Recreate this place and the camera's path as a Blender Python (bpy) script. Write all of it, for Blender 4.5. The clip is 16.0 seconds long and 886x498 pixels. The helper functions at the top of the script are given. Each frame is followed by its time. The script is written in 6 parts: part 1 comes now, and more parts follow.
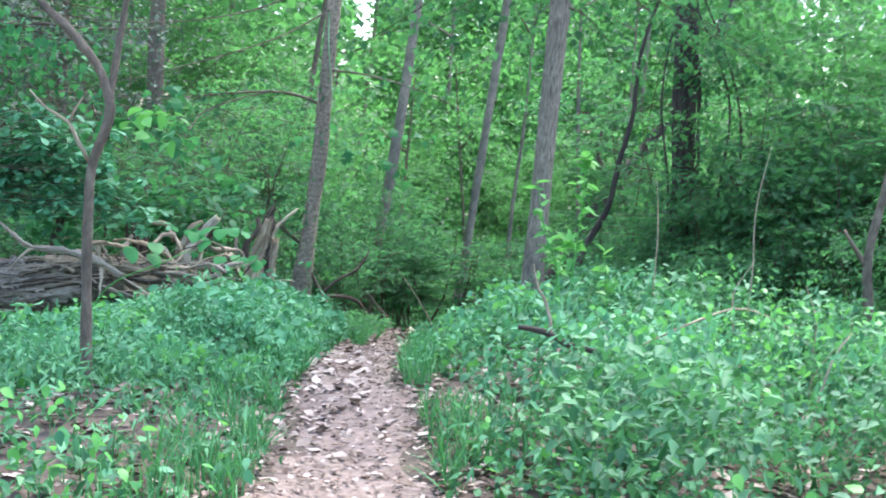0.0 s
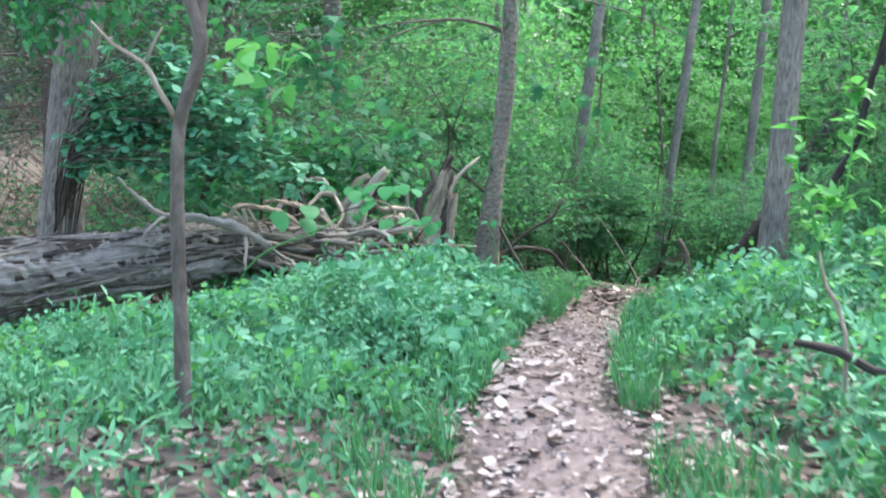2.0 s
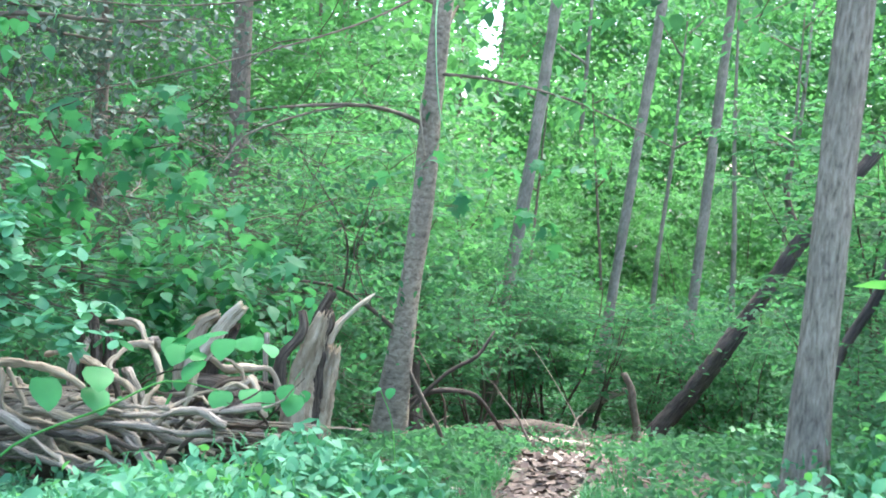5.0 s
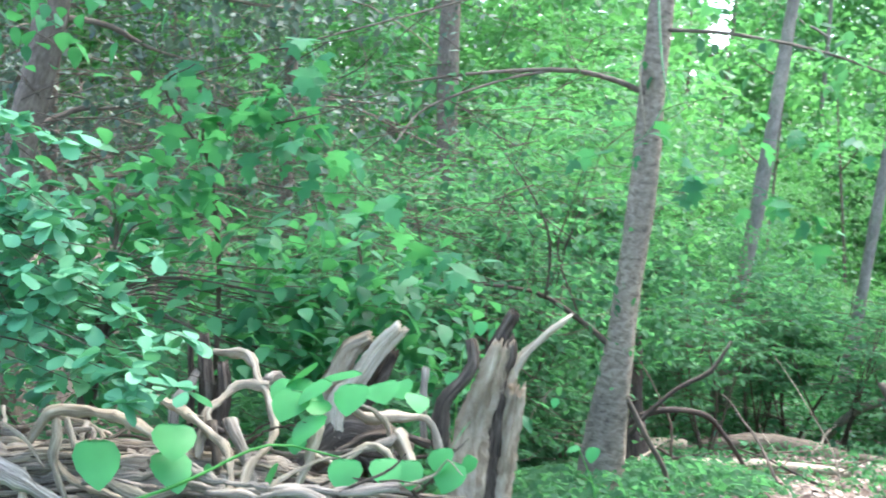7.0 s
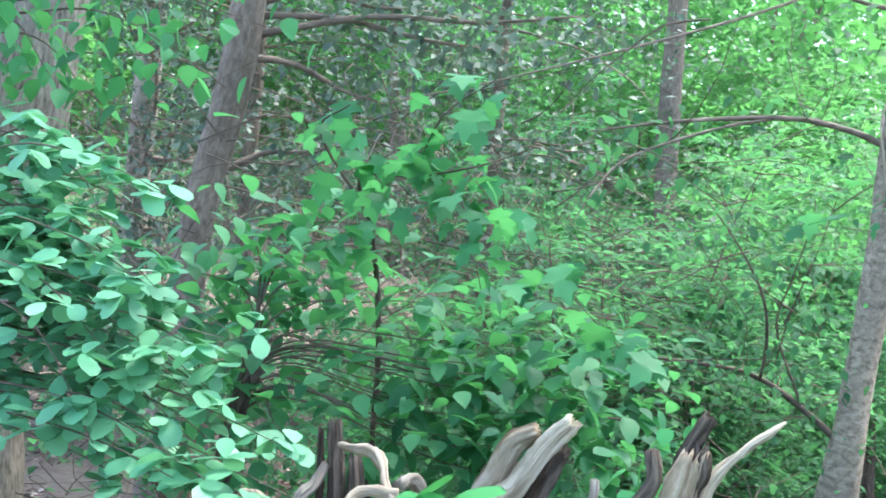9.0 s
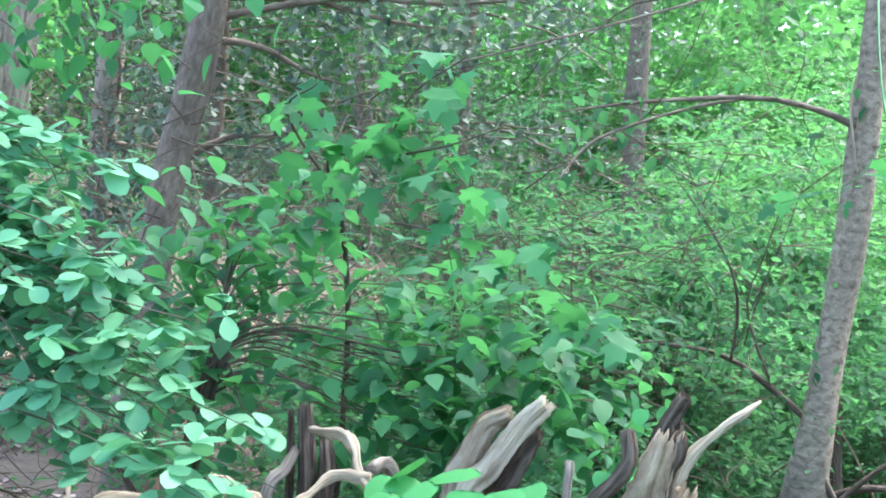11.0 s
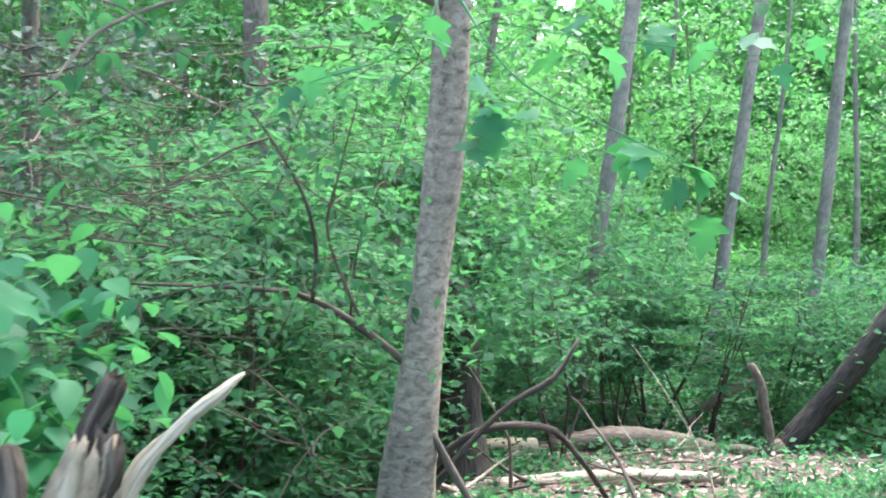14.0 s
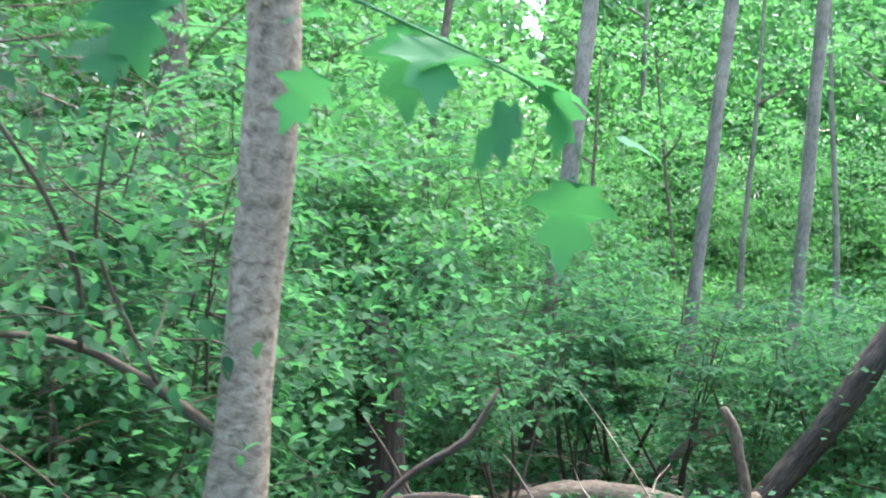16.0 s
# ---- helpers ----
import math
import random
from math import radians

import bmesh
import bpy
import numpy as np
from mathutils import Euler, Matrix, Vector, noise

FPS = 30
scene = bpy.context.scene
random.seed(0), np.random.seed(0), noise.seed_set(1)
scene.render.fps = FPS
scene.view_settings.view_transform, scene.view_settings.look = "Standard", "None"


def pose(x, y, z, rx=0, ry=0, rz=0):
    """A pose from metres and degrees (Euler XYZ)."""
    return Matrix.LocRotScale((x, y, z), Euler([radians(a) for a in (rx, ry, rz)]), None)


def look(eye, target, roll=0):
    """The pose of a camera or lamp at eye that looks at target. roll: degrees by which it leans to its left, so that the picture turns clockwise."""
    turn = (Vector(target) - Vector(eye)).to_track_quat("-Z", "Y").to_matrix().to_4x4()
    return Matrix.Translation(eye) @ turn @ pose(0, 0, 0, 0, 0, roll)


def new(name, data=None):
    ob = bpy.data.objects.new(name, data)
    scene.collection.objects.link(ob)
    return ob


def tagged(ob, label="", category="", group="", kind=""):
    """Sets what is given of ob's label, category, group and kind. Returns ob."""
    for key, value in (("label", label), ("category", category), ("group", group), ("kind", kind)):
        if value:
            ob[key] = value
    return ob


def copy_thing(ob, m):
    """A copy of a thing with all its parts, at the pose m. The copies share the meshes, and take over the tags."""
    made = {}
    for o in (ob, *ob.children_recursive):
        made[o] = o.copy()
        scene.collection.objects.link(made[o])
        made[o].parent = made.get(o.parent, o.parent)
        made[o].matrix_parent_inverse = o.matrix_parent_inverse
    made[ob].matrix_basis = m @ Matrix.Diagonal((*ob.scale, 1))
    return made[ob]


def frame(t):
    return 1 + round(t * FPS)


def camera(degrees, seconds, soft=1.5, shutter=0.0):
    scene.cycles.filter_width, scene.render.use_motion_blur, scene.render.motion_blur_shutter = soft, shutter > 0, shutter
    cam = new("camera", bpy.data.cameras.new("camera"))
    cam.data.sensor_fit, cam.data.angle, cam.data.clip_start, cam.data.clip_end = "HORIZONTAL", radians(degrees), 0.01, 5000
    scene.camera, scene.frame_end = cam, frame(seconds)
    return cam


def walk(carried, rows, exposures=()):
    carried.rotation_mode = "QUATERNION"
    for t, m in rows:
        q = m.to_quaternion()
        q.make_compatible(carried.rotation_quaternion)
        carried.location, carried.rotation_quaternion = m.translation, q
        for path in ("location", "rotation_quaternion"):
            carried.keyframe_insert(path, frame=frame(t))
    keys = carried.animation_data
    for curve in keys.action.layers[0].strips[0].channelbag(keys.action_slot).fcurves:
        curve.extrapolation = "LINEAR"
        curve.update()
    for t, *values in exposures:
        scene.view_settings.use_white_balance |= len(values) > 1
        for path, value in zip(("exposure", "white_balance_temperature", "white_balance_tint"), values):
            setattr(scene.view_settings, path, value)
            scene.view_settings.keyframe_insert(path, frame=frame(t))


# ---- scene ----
cam = camera(39.5, 16.0, soft=1.8, shutter=0.4)
PATH = [
    (0, (0.007, 0.024, 1.479), (0.013, 2.017, 1.309), 3.3),
    (0.5, (0.051, 0.308, 1.447), (0.009, 2.297, 1.249), 2.1),
    (1, (0.004, 0.734, 1.438), (-0.036, 2.723, 1.225), 2.5),
    (1.5, (0.032, 1.252, 1.388), (-0.069, 3.225, 1.077), 0.1),
    (2, (-0.138, 1.895, 1.485), (-0.437, 3.851, 1.194), 1.1),
    (2.5, (-0.213, 2.339, 1.508), (-0.418, 4.314, 1.271), 3.3),
    (3, (-0.183, 2.931, 1.507), (-0.33, 4.908, 1.244), 1.5),
    (3.5, (-0.157, 3.313, 1.491), (-0.334, 5.295, 1.291), 2.2),
    (3.7, (-0.167, 3.496, 1.482), (-0.333, 5.481, 1.3), 1.8),
    (5.8, (-0.409, 5.425, 1.464), (-0.653, 7.407, 1.349), 4.9),
    (6, (-0.428, 5.579, 1.425), (-0.712, 7.555, 1.302), 4.4),
    (6.5, (-0.411, 6.114, 1.486), (-0.827, 8.063, 1.31), 1.3),
    (7, (-0.464, 6.48, 1.438), (-1.017, 8.395, 1.276), 2.5),
    (7.5, (-0.572, 6.86, 1.462), (-1.241, 8.736, 1.286), 2.4),
    (8, (-0.541, 7.106, 1.474), (-1.368, 8.92, 1.316), 2.7),
    (8.5, (-0.523, 7.27, 1.478), (-1.446, 9.041, 1.378), 3.9),
    (9, (-0.579, 7.33, 1.483), (-1.471, 9.117, 1.377), 3.9),
    (11.3, (-0.635, 7.382, 1.458), (-1.466, 9.196, 1.321), 3.8),
    (11.5, (-0.659, 7.39, 1.458), (-1.474, 9.209, 1.294), 5.2),
    (12, (-0.704, 7.524, 1.423), (-1.37, 9.395, 1.19), 5.0),
    (12.5, (-0.619, 7.765, 1.37), (-1.067, 9.696, 1.097), 2.2),
    (13, (-0.522, 8.183, 1.371), (-1.005, 10.106, 1.112), -0.4),
    (13.5, (-0.518, 8.59, 1.339), (-0.979, 10.525, 1.134), 1.4),
    (14, (-0.51, 8.907, 1.31), (-0.842, 10.869, 1.112), 1.1),
    (14.5, (-0.416, 9.332, 1.276), (-0.737, 11.3, 1.115), 0.6),
    (15, (-0.341, 9.57, 1.251), (-0.697, 11.532, 1.104), 0.7),
    (15.5, (-0.371, 10.09, 1.183), (-0.686, 12.062, 1.081), 1.1),
    (16, (-0.289, 10.612, 1.112), (-0.59, 12.584, 0.973), 0.6),
]

walk(cam, [(t, look(eye, target, roll)) for t, eye, target, roll in PATH],
     [(0.0, 2.58, 5960, 12.5), (2.0, 2.64, 5960, 12.5), (3.5, 2.91, 5960, 12.0), (6.0, 3.15, 6000, 9.5), (8.5, 3.33, 6000, 11.5), (12.0, 3.28, 6050, 12.0), (14.5, 3.24, 6050, 11.0), (16.0, 3.22, 6050, 10.5)])

# ---- light ----
SUN_EL, SUN_AZ = 68.0, 30.0
world = bpy.data.worlds.new("sky")
scene.world = world
world.use_nodes = True
wn = world.node_tree
sky = wn.nodes.new("ShaderNodeTexSky")
sky.sky_type, sky.sun_disc = "NISHITA", False
sky.sun_elevation, sky.sun_rotation = radians(SUN_EL), radians(SUN_AZ)
sky.air_density, sky.dust_density = 1.0, 3.0
wn.links.new(sky.outputs[0], wn.nodes["Background"].inputs[0])
wn.nodes["Background"].inputs[1].default_value = 0.15
sun = new("sun", bpy.data.lights.new("sun", "SUN"))
sun.data.energy, sun.data.angle, sun.data.color = 1.2, radians(20.0), (1.0, 0.97, 0.9)
sun.matrix_world = look((0, 0, 30), (-math.sin(radians(SUN_AZ)) * 17.3, -math.cos(radians(SUN_AZ)) * 17.3, 30 - 17.3 * math.tan(radians(SUN_EL))))

# ---- materials ----


def material(name):
    m = bpy.data.materials.new(name)
    m.use_nodes = True
    t = m.node_tree
    return m, t, t.nodes["Principled BSDF"]


def node(t, kind, **values):
    n = t.nodes.new(kind)
    for k, v in values.items():
        n.inputs[k.replace("_", " ")].default_value = v
    return n


def ramp(t, source, stops):
    r = t.nodes.new("ShaderNodeValToRGB")
    while len(r.color_ramp.elements) < len(stops):
        r.color_ramp.elements.new(0.5)
    for e, (p, c) in zip(r.color_ramp.elements, stops):
        e.position, e.color = p, (*c, 1)
    t.links.new(source, r.inputs[0])
    return r


def leaf_material(name, dark, mid, light, glow, through_share=0.35, rough=0.45):
    """Leaf: colour differs from leaf to leaf, with a blotch inside each one; light comes through it."""
    m, t, p = material(name)
    geo = t.nodes.new("ShaderNodeNewGeometry")
    r = ramp(t, geo.outputs["Random Per Island"], [(0.0, dark), (0.55, mid), (1.0, light)])
    tc = t.nodes.new("ShaderNodeTexCoord")
    n = node(t, "ShaderNodeTexNoise", Scale=9.0, Detail=3.0)
    t.links.new(tc.outputs["Object"], n.inputs["Vector"])
    mix = t.nodes.new("ShaderNodeMixRGB")
    mix.blend_type = "MULTIPLY"
    mix.inputs[0].default_value = 0.6
    shade = ramp(t, n.outputs["Fac"], [(0.25, (0.6, 0.62, 0.6)), (0.75, (1.25, 1.2, 1.1))])
    t.links.new(r.outputs[0], mix.inputs[1])
    t.links.new(shade.outputs[0], mix.inputs[2])
    t.links.new(mix.outputs[0], p.inputs["Base Color"])
    p.inputs["Roughness"].default_value = rough
    p.inputs["Specular IOR Level"].default_value = 0.3
    tr = t.nodes.new("ShaderNodeBsdfTranslucent")
    tint = t.nodes.new("ShaderNodeMixRGB")
    tint.inputs[0].default_value = 0.55
    tint.inputs[2].default_value = (*glow, 1)
    t.links.new(mix.outputs[0], tint.inputs[1])
    t.links.new(tint.outputs[0], tr.inputs["Color"])
    ms = t.nodes.new("ShaderNodeMixShader")
    ms.inputs[0].default_value = through_share
    t.links.new(p.outputs[0], ms.inputs[1])
    t.links.new(tr.outputs[0], ms.inputs[2])
    t.links.new(ms.outputs[0], t.nodes["Material Output"].inputs[0])
    return m


def bark_material(name, dark, mid, light, along=6.0, across=60.0, bump=0.6, moss=0.0, rough=0.9, cracks=True):
    """Bark or weathered wood on UV in metres (u round the stem, v along it)."""
    m, t, p = material(name)
    tc = t.nodes.new("ShaderNodeTexCoord")
    mp = t.nodes.new("ShaderNodeMapping")
    mp.inputs["Scale"].default_value = (across, along, 1)
    t.links.new(tc.outputs["UV"], mp.inputs[0])
    n1 = node(t, "ShaderNodeTexNoise", Scale=1.0, Detail=6.0, Roughness=0.65, Distortion=0.4)
    t.links.new(mp.outputs[0], n1.inputs["Vector"])
    n2 = node(t, "ShaderNodeTexNoise", Scale=2.2, Detail=4.0)
    t.links.new(tc.outputs["Object"], n2.inputs["Vector"])
    r = ramp(t, n1.outputs["Fac"], [(0.3, dark), (0.52, mid), (0.75, light)])
    blotch = ramp(t, n2.outputs["Fac"], [(0.35, (0.65, 0.66, 0.64)), (0.7, (1.2, 1.18, 1.12))])
    mix = t.nodes.new("ShaderNodeMixRGB")
    mix.blend_type = "MULTIPLY"
    mix.inputs[0].default_value = 0.8
    t.links.new(r.outputs[0], mix.inputs[1])
    t.links.new(blotch.outputs[0], mix.inputs[2])
    out = mix.outputs[0]
    if moss:
        n3 = node(t, "ShaderNodeTexNoise", Scale=5.0, Detail=5.0)
        t.links.new(tc.outputs["Object"], n3.inputs["Vector"])
        f = ramp(t, n3.outputs["Fac"], [(0.62 - 0.25 * moss, (0, 0, 0)), (0.7, (moss, moss, moss))])
        mm = t.nodes.new("ShaderNodeMixRGB")
        mm.inputs[2].default_value = (0.07, 0.11, 0.05, 1)
        t.links.new(f.outputs[0], mm.inputs[0])
        t.links.new(out, mm.inputs[1])
        out = mm.outputs[0]
    t.links.new(out, p.inputs["Base Color"])
    p.inputs["Roughness"].default_value = rough
    p.inputs["Specular IOR Level"].default_value = 0.2
    b = node(t, "ShaderNodeBump", Strength=bump, Distance=0.015)
    t.links.new(n1.outputs["Fac"], b.inputs["Height"])
    t.links.new(b.outputs[0], p.inputs["Normal"])
    return m


def litter_material(name, stops, rough=0.8):
    m, t, p = material(name)
    geo = t.nodes.new("ShaderNodeNewGeometry")
    r = ramp(t, geo.outputs["Random Per Island"], stops)
    tc = t.nodes.new("ShaderNodeTexCoord")
    n = node(t, "ShaderNodeTexNoise", Scale=40.0, Detail=3.0)
    t.links.new(tc.outputs["Object"], n.inputs["Vector"])
    mix = t.nodes.new("ShaderNodeMixRGB")
    mix.blend_type = "MULTIPLY"
    mix.inputs[0].default_value = 0.5
    s = ramp(t, n.outputs["Fac"], [(0.3, (0.6, 0.58, 0.55)), (0.7, (1.2, 1.2, 1.2))])
    t.links.new(r.outputs[0], mix.inputs[1])
    t.links.new(s.outputs[0], mix.inputs[2])
    t.links.new(mix.outputs[0], p.inputs["Base Color"])
    p.inputs["Roughness"].default_value = rough
    return m


def earth_material(name, stops, scale=6.0, bump=0.5):
    m, t, p = material(name)
    tc = t.nodes.new("ShaderNodeTexCoord")
    n1 = node(t, "ShaderNodeTexNoise", Scale=scale, Detail=8.0, Roughness=0.7)
    n2 = node(t, "ShaderNodeTexVoronoi", Scale=scale * 5)
    t.links.new(tc.outputs["Object"], n1.inputs["Vector"])
    t.links.new(tc.outputs["Object"], n2.inputs["Vector"])
    r = ramp(t, n1.outputs["Fac"], stops)
    mix = t.nodes.new("ShaderNodeMixRGB")
    mix.blend_type = "MULTIPLY"
    mix.inputs[0].default_value = 0.5
    s = ramp(t, n2.outputs["Color"], [(0.1, (0.55, 0.52, 0.5)), (0.9, (1.25, 1.22, 1.2))])
    t.links.new(r.outputs[0], mix.inputs[1])
    t.links.new(s.outputs[0], mix.inputs[2])
    t.links.new(mix.outputs[0], p.inputs["Base Color"])
    p.inputs["Roughness"].default_value = 0.95
    b = node(t, "ShaderNodeBump", Strength=bump, Distance=0.02)
    t.links.new(n1.outputs["Fac"], b.inputs["Height"])
    t.links.new(b.outputs[0], p.inputs["Normal"])
    return m


M_COVER = leaf_material("creeper_leaf", (0.032, 0.11, 0.055), (0.066, 0.195, 0.09), (0.125, 0.29, 0.13), (0.11, 0.36, 0.09), 0.3, 0.55)
M_UNDER = leaf_material("understory_leaf", (0.025, 0.088, 0.042), (0.038, 0.126, 0.054), (0.06, 0.166, 0.068), (0.105, 0.32, 0.088), 0.55, 0.72)
M_CANOPY = leaf_material("canopy_leaf", (0.03, 0.105, 0.038), (0.054, 0.172, 0.056), (0.096, 0.245, 0.074), (0.17, 0.48, 0.11), 0.5, 0.5)
M_PALE = leaf_material("pale_shrub_leaf", (0.06, 0.2, 0.1), (0.11, 0.315, 0.155), (0.18, 0.42, 0.22), (0.13, 0.42, 0.13), 0.3, 0.5)
M_BROAD = leaf_material("broad_vine_leaf", (0.055, 0.25, 0.07), (0.07, 0.3, 0.085), (0.095, 0.35, 0.1), (0.11, 0.44, 0.08), 0.35, 0.45)
M_MAPLE = leaf_material("lobed_leaf", (0.02, 0.1, 0.045), (0.042, 0.185, 0.072), (0.095, 0.3, 0.12), (0.12, 0.42, 0.09), 0.5, 0.5)
M_WEED = leaf_material("weed_leaf", (0.085, 0.29, 0.06), (0.12, 0.37, 0.085), (0.17, 0.44, 0.11), (0.2, 0.55, 0.1), 0.4, 0.45)
M_HERB = leaf_material("slender_herb_leaf", (0.075, 0.24, 0.11), (0.12, 0.33, 0.155), (0.19, 0.42, 0.21), (0.15, 0.45, 0.12), 0.35, 0.5)
M_GRASS = leaf_material("grass_blade", (0.035, 0.14, 0.05), (0.055, 0.2, 0.07), (0.09, 0.27, 0.09), (0.1, 0.34, 0.07), 0.35, 0.5)
M_CONIFER = leaf_material("conifer_needle", (0.045, 0.08, 0.055), (0.075, 0.115, 0.08), (0.12, 0.16, 0.11), (0.08, 0.16, 0.08), 0.25, 0.6)
M_BARK_A = bark_material("flaky_grey_bark", (0.1, 0.075, 0.052), (0.3, 0.235, 0.175), (0.45, 0.375, 0.29), 26.0, 24.0, 0.7)
M_BARK_B = bark_material("furrowed_grey_bark", (0.075, 0.06, 0.045), (0.24, 0.2, 0.155), (0.39, 0.335, 0.265), 11.0, 60.0, 1.0)
M_BARK_C = bark_material("smooth_grey_bark", (0.13, 0.11, 0.085), (0.23, 0.195, 0.155), (0.31, 0.27, 0.22), 8.0, 20.0, 0.5, 0.25)
M_BARK_D = bark_material("dark_bark", (0.03, 0.024, 0.02), (0.075, 0.06, 0.05), (0.13, 0.11, 0.095), 5.0, 45.0, 1.0)
M_SAP = bark_material("sapling_bark", (0.08, 0.06, 0.045), (0.16, 0.125, 0.095), (0.25, 0.205, 0.16), 10.0, 25.0, 0.5)
M_TWIG = bark_material("twig_bark", (0.04, 0.03, 0.022), (0.09, 0.07, 0.05), (0.16, 0.13, 0.1), 10.0, 40.0, 0.3)
M_DEAD = bark_material("weathered_grey_wood", (0.085, 0.067, 0.05), (0.37, 0.305, 0.24), (0.64, 0.56, 0.465), 5.0, 80.0, 1.0)
M_ROOT = bark_material("bleached_root_wood", (0.15, 0.11, 0.07), (0.42, 0.335, 0.24), (0.67, 0.575, 0.45), 5.0, 45.0, 0.8)
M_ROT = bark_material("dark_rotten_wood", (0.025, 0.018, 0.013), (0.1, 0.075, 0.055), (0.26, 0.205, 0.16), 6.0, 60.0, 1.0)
M_LITTER = litter_material("dry_leaf", [(0.0, (0.09, 0.055, 0.038)), (0.45, (0.18, 0.125, 0.095)), (0.8, (0.28, 0.215, 0.17)), (1.0, (0.5, 0.42, 0.355))])
# Darker litter copy: shade put into the colour where the floor came out bright.
M_DARK_LITTER = litter_material("dark_dead_leaf", [(0.0, (0.045, 0.026, 0.018)), (0.5, (0.095, 0.06, 0.042)), (0.85, (0.16, 0.115, 0.085)), (1.0, (0.42, 0.35, 0.29))])
M_STUMP = bark_material("split_tan_wood", (0.2, 0.14, 0.085), (0.42, 0.325, 0.22), (0.62, 0.52, 0.39), 9.0, 55.0, 1.0)
M_BLEACH = bark_material("bleached_split_wood", (0.3, 0.22, 0.14), (0.62, 0.51, 0.365), (0.8, 0.7, 0.545), 6.0, 90.0, 0.9)
M_STONE = litter_material("pale_leaf_scrap", [(0.0, (0.22, 0.17, 0.135)), (1.0, (0.45, 0.375, 0.31))])
M_SOIL = earth_material("forest_soil", [(0.3, (0.045, 0.034, 0.025)), (0.5, (0.1, 0.077, 0.055)), (0.7, (0.085, 0.08, 0.045))], 3.0)
M_TRAIL = earth_material("trodden_earth", [(0.3, (0.13, 0.095, 0.075)), (0.55, (0.21, 0.16, 0.13)), (0.75, (0.3, 0.235, 0.195))], 8.0)

# ---- shape helpers ----
RNG = np.random.default_rng(11)


def mesh_object(name, verts, faces, mat, parent=None, uv=None, smooth=True, label=""):
    """One mesh object. faces: array (n, k) with k corners each."""
    verts, faces = np.asarray(verts, np.float32), np.asarray(faces, np.int32)
    me = bpy.data.meshes.new(name)
    n, k = faces.shape
    me.vertices.add(len(verts))
    me.vertices.foreach_set("co", verts.ravel())
    me.loops.add(n * k)
    me.loops.foreach_set("vertex_index", faces.ravel())
    me.polygons.add(n)
    me.polygons.foreach_set("loop_start", np.arange(0, n * k, k, dtype=np.int32))
    if smooth:
        me.polygons.foreach_set("use_smooth", np.ones(n, bool))
    if uv is not None:
        layer = me.uv_layers.new(name="metres")
        layer.data.foreach_set("uv", np.asarray(uv, np.float32)[faces.ravel()].ravel())
    me.update(calc_edges=True)
    me.validate()
    me.materials.append(mat)
    ob = new(name, me)
    if parent is not None:
        ob.parent = parent
    if label:
        ob["label"] = label
    return ob


def spline(points, step=0.06):
    """A smooth line through the points; columns are carried along alike."""
    p = np.asarray(points, float)
    q = np.vstack([2 * p[0] - p[1], p, 2 * p[-1] - p[-2]])
    out = []
    for i in range(1, len(q) - 2):
        n = max(2, int(np.linalg.norm(q[i + 1, :3] - q[i, :3]) / step))
        for s in np.linspace(0, 1, n, endpoint=False):
            a, b, c, d = q[i - 1], q[i], q[i + 1], q[i + 2]
            out.append(0.5 * (2 * b + (c - a) * s + (2 * a - 5 * b + 4 * c - d) * s * s + (3 * b - a - 3 * c + d) * s ** 3))
    out.append(p[-1])
    return np.array(out)


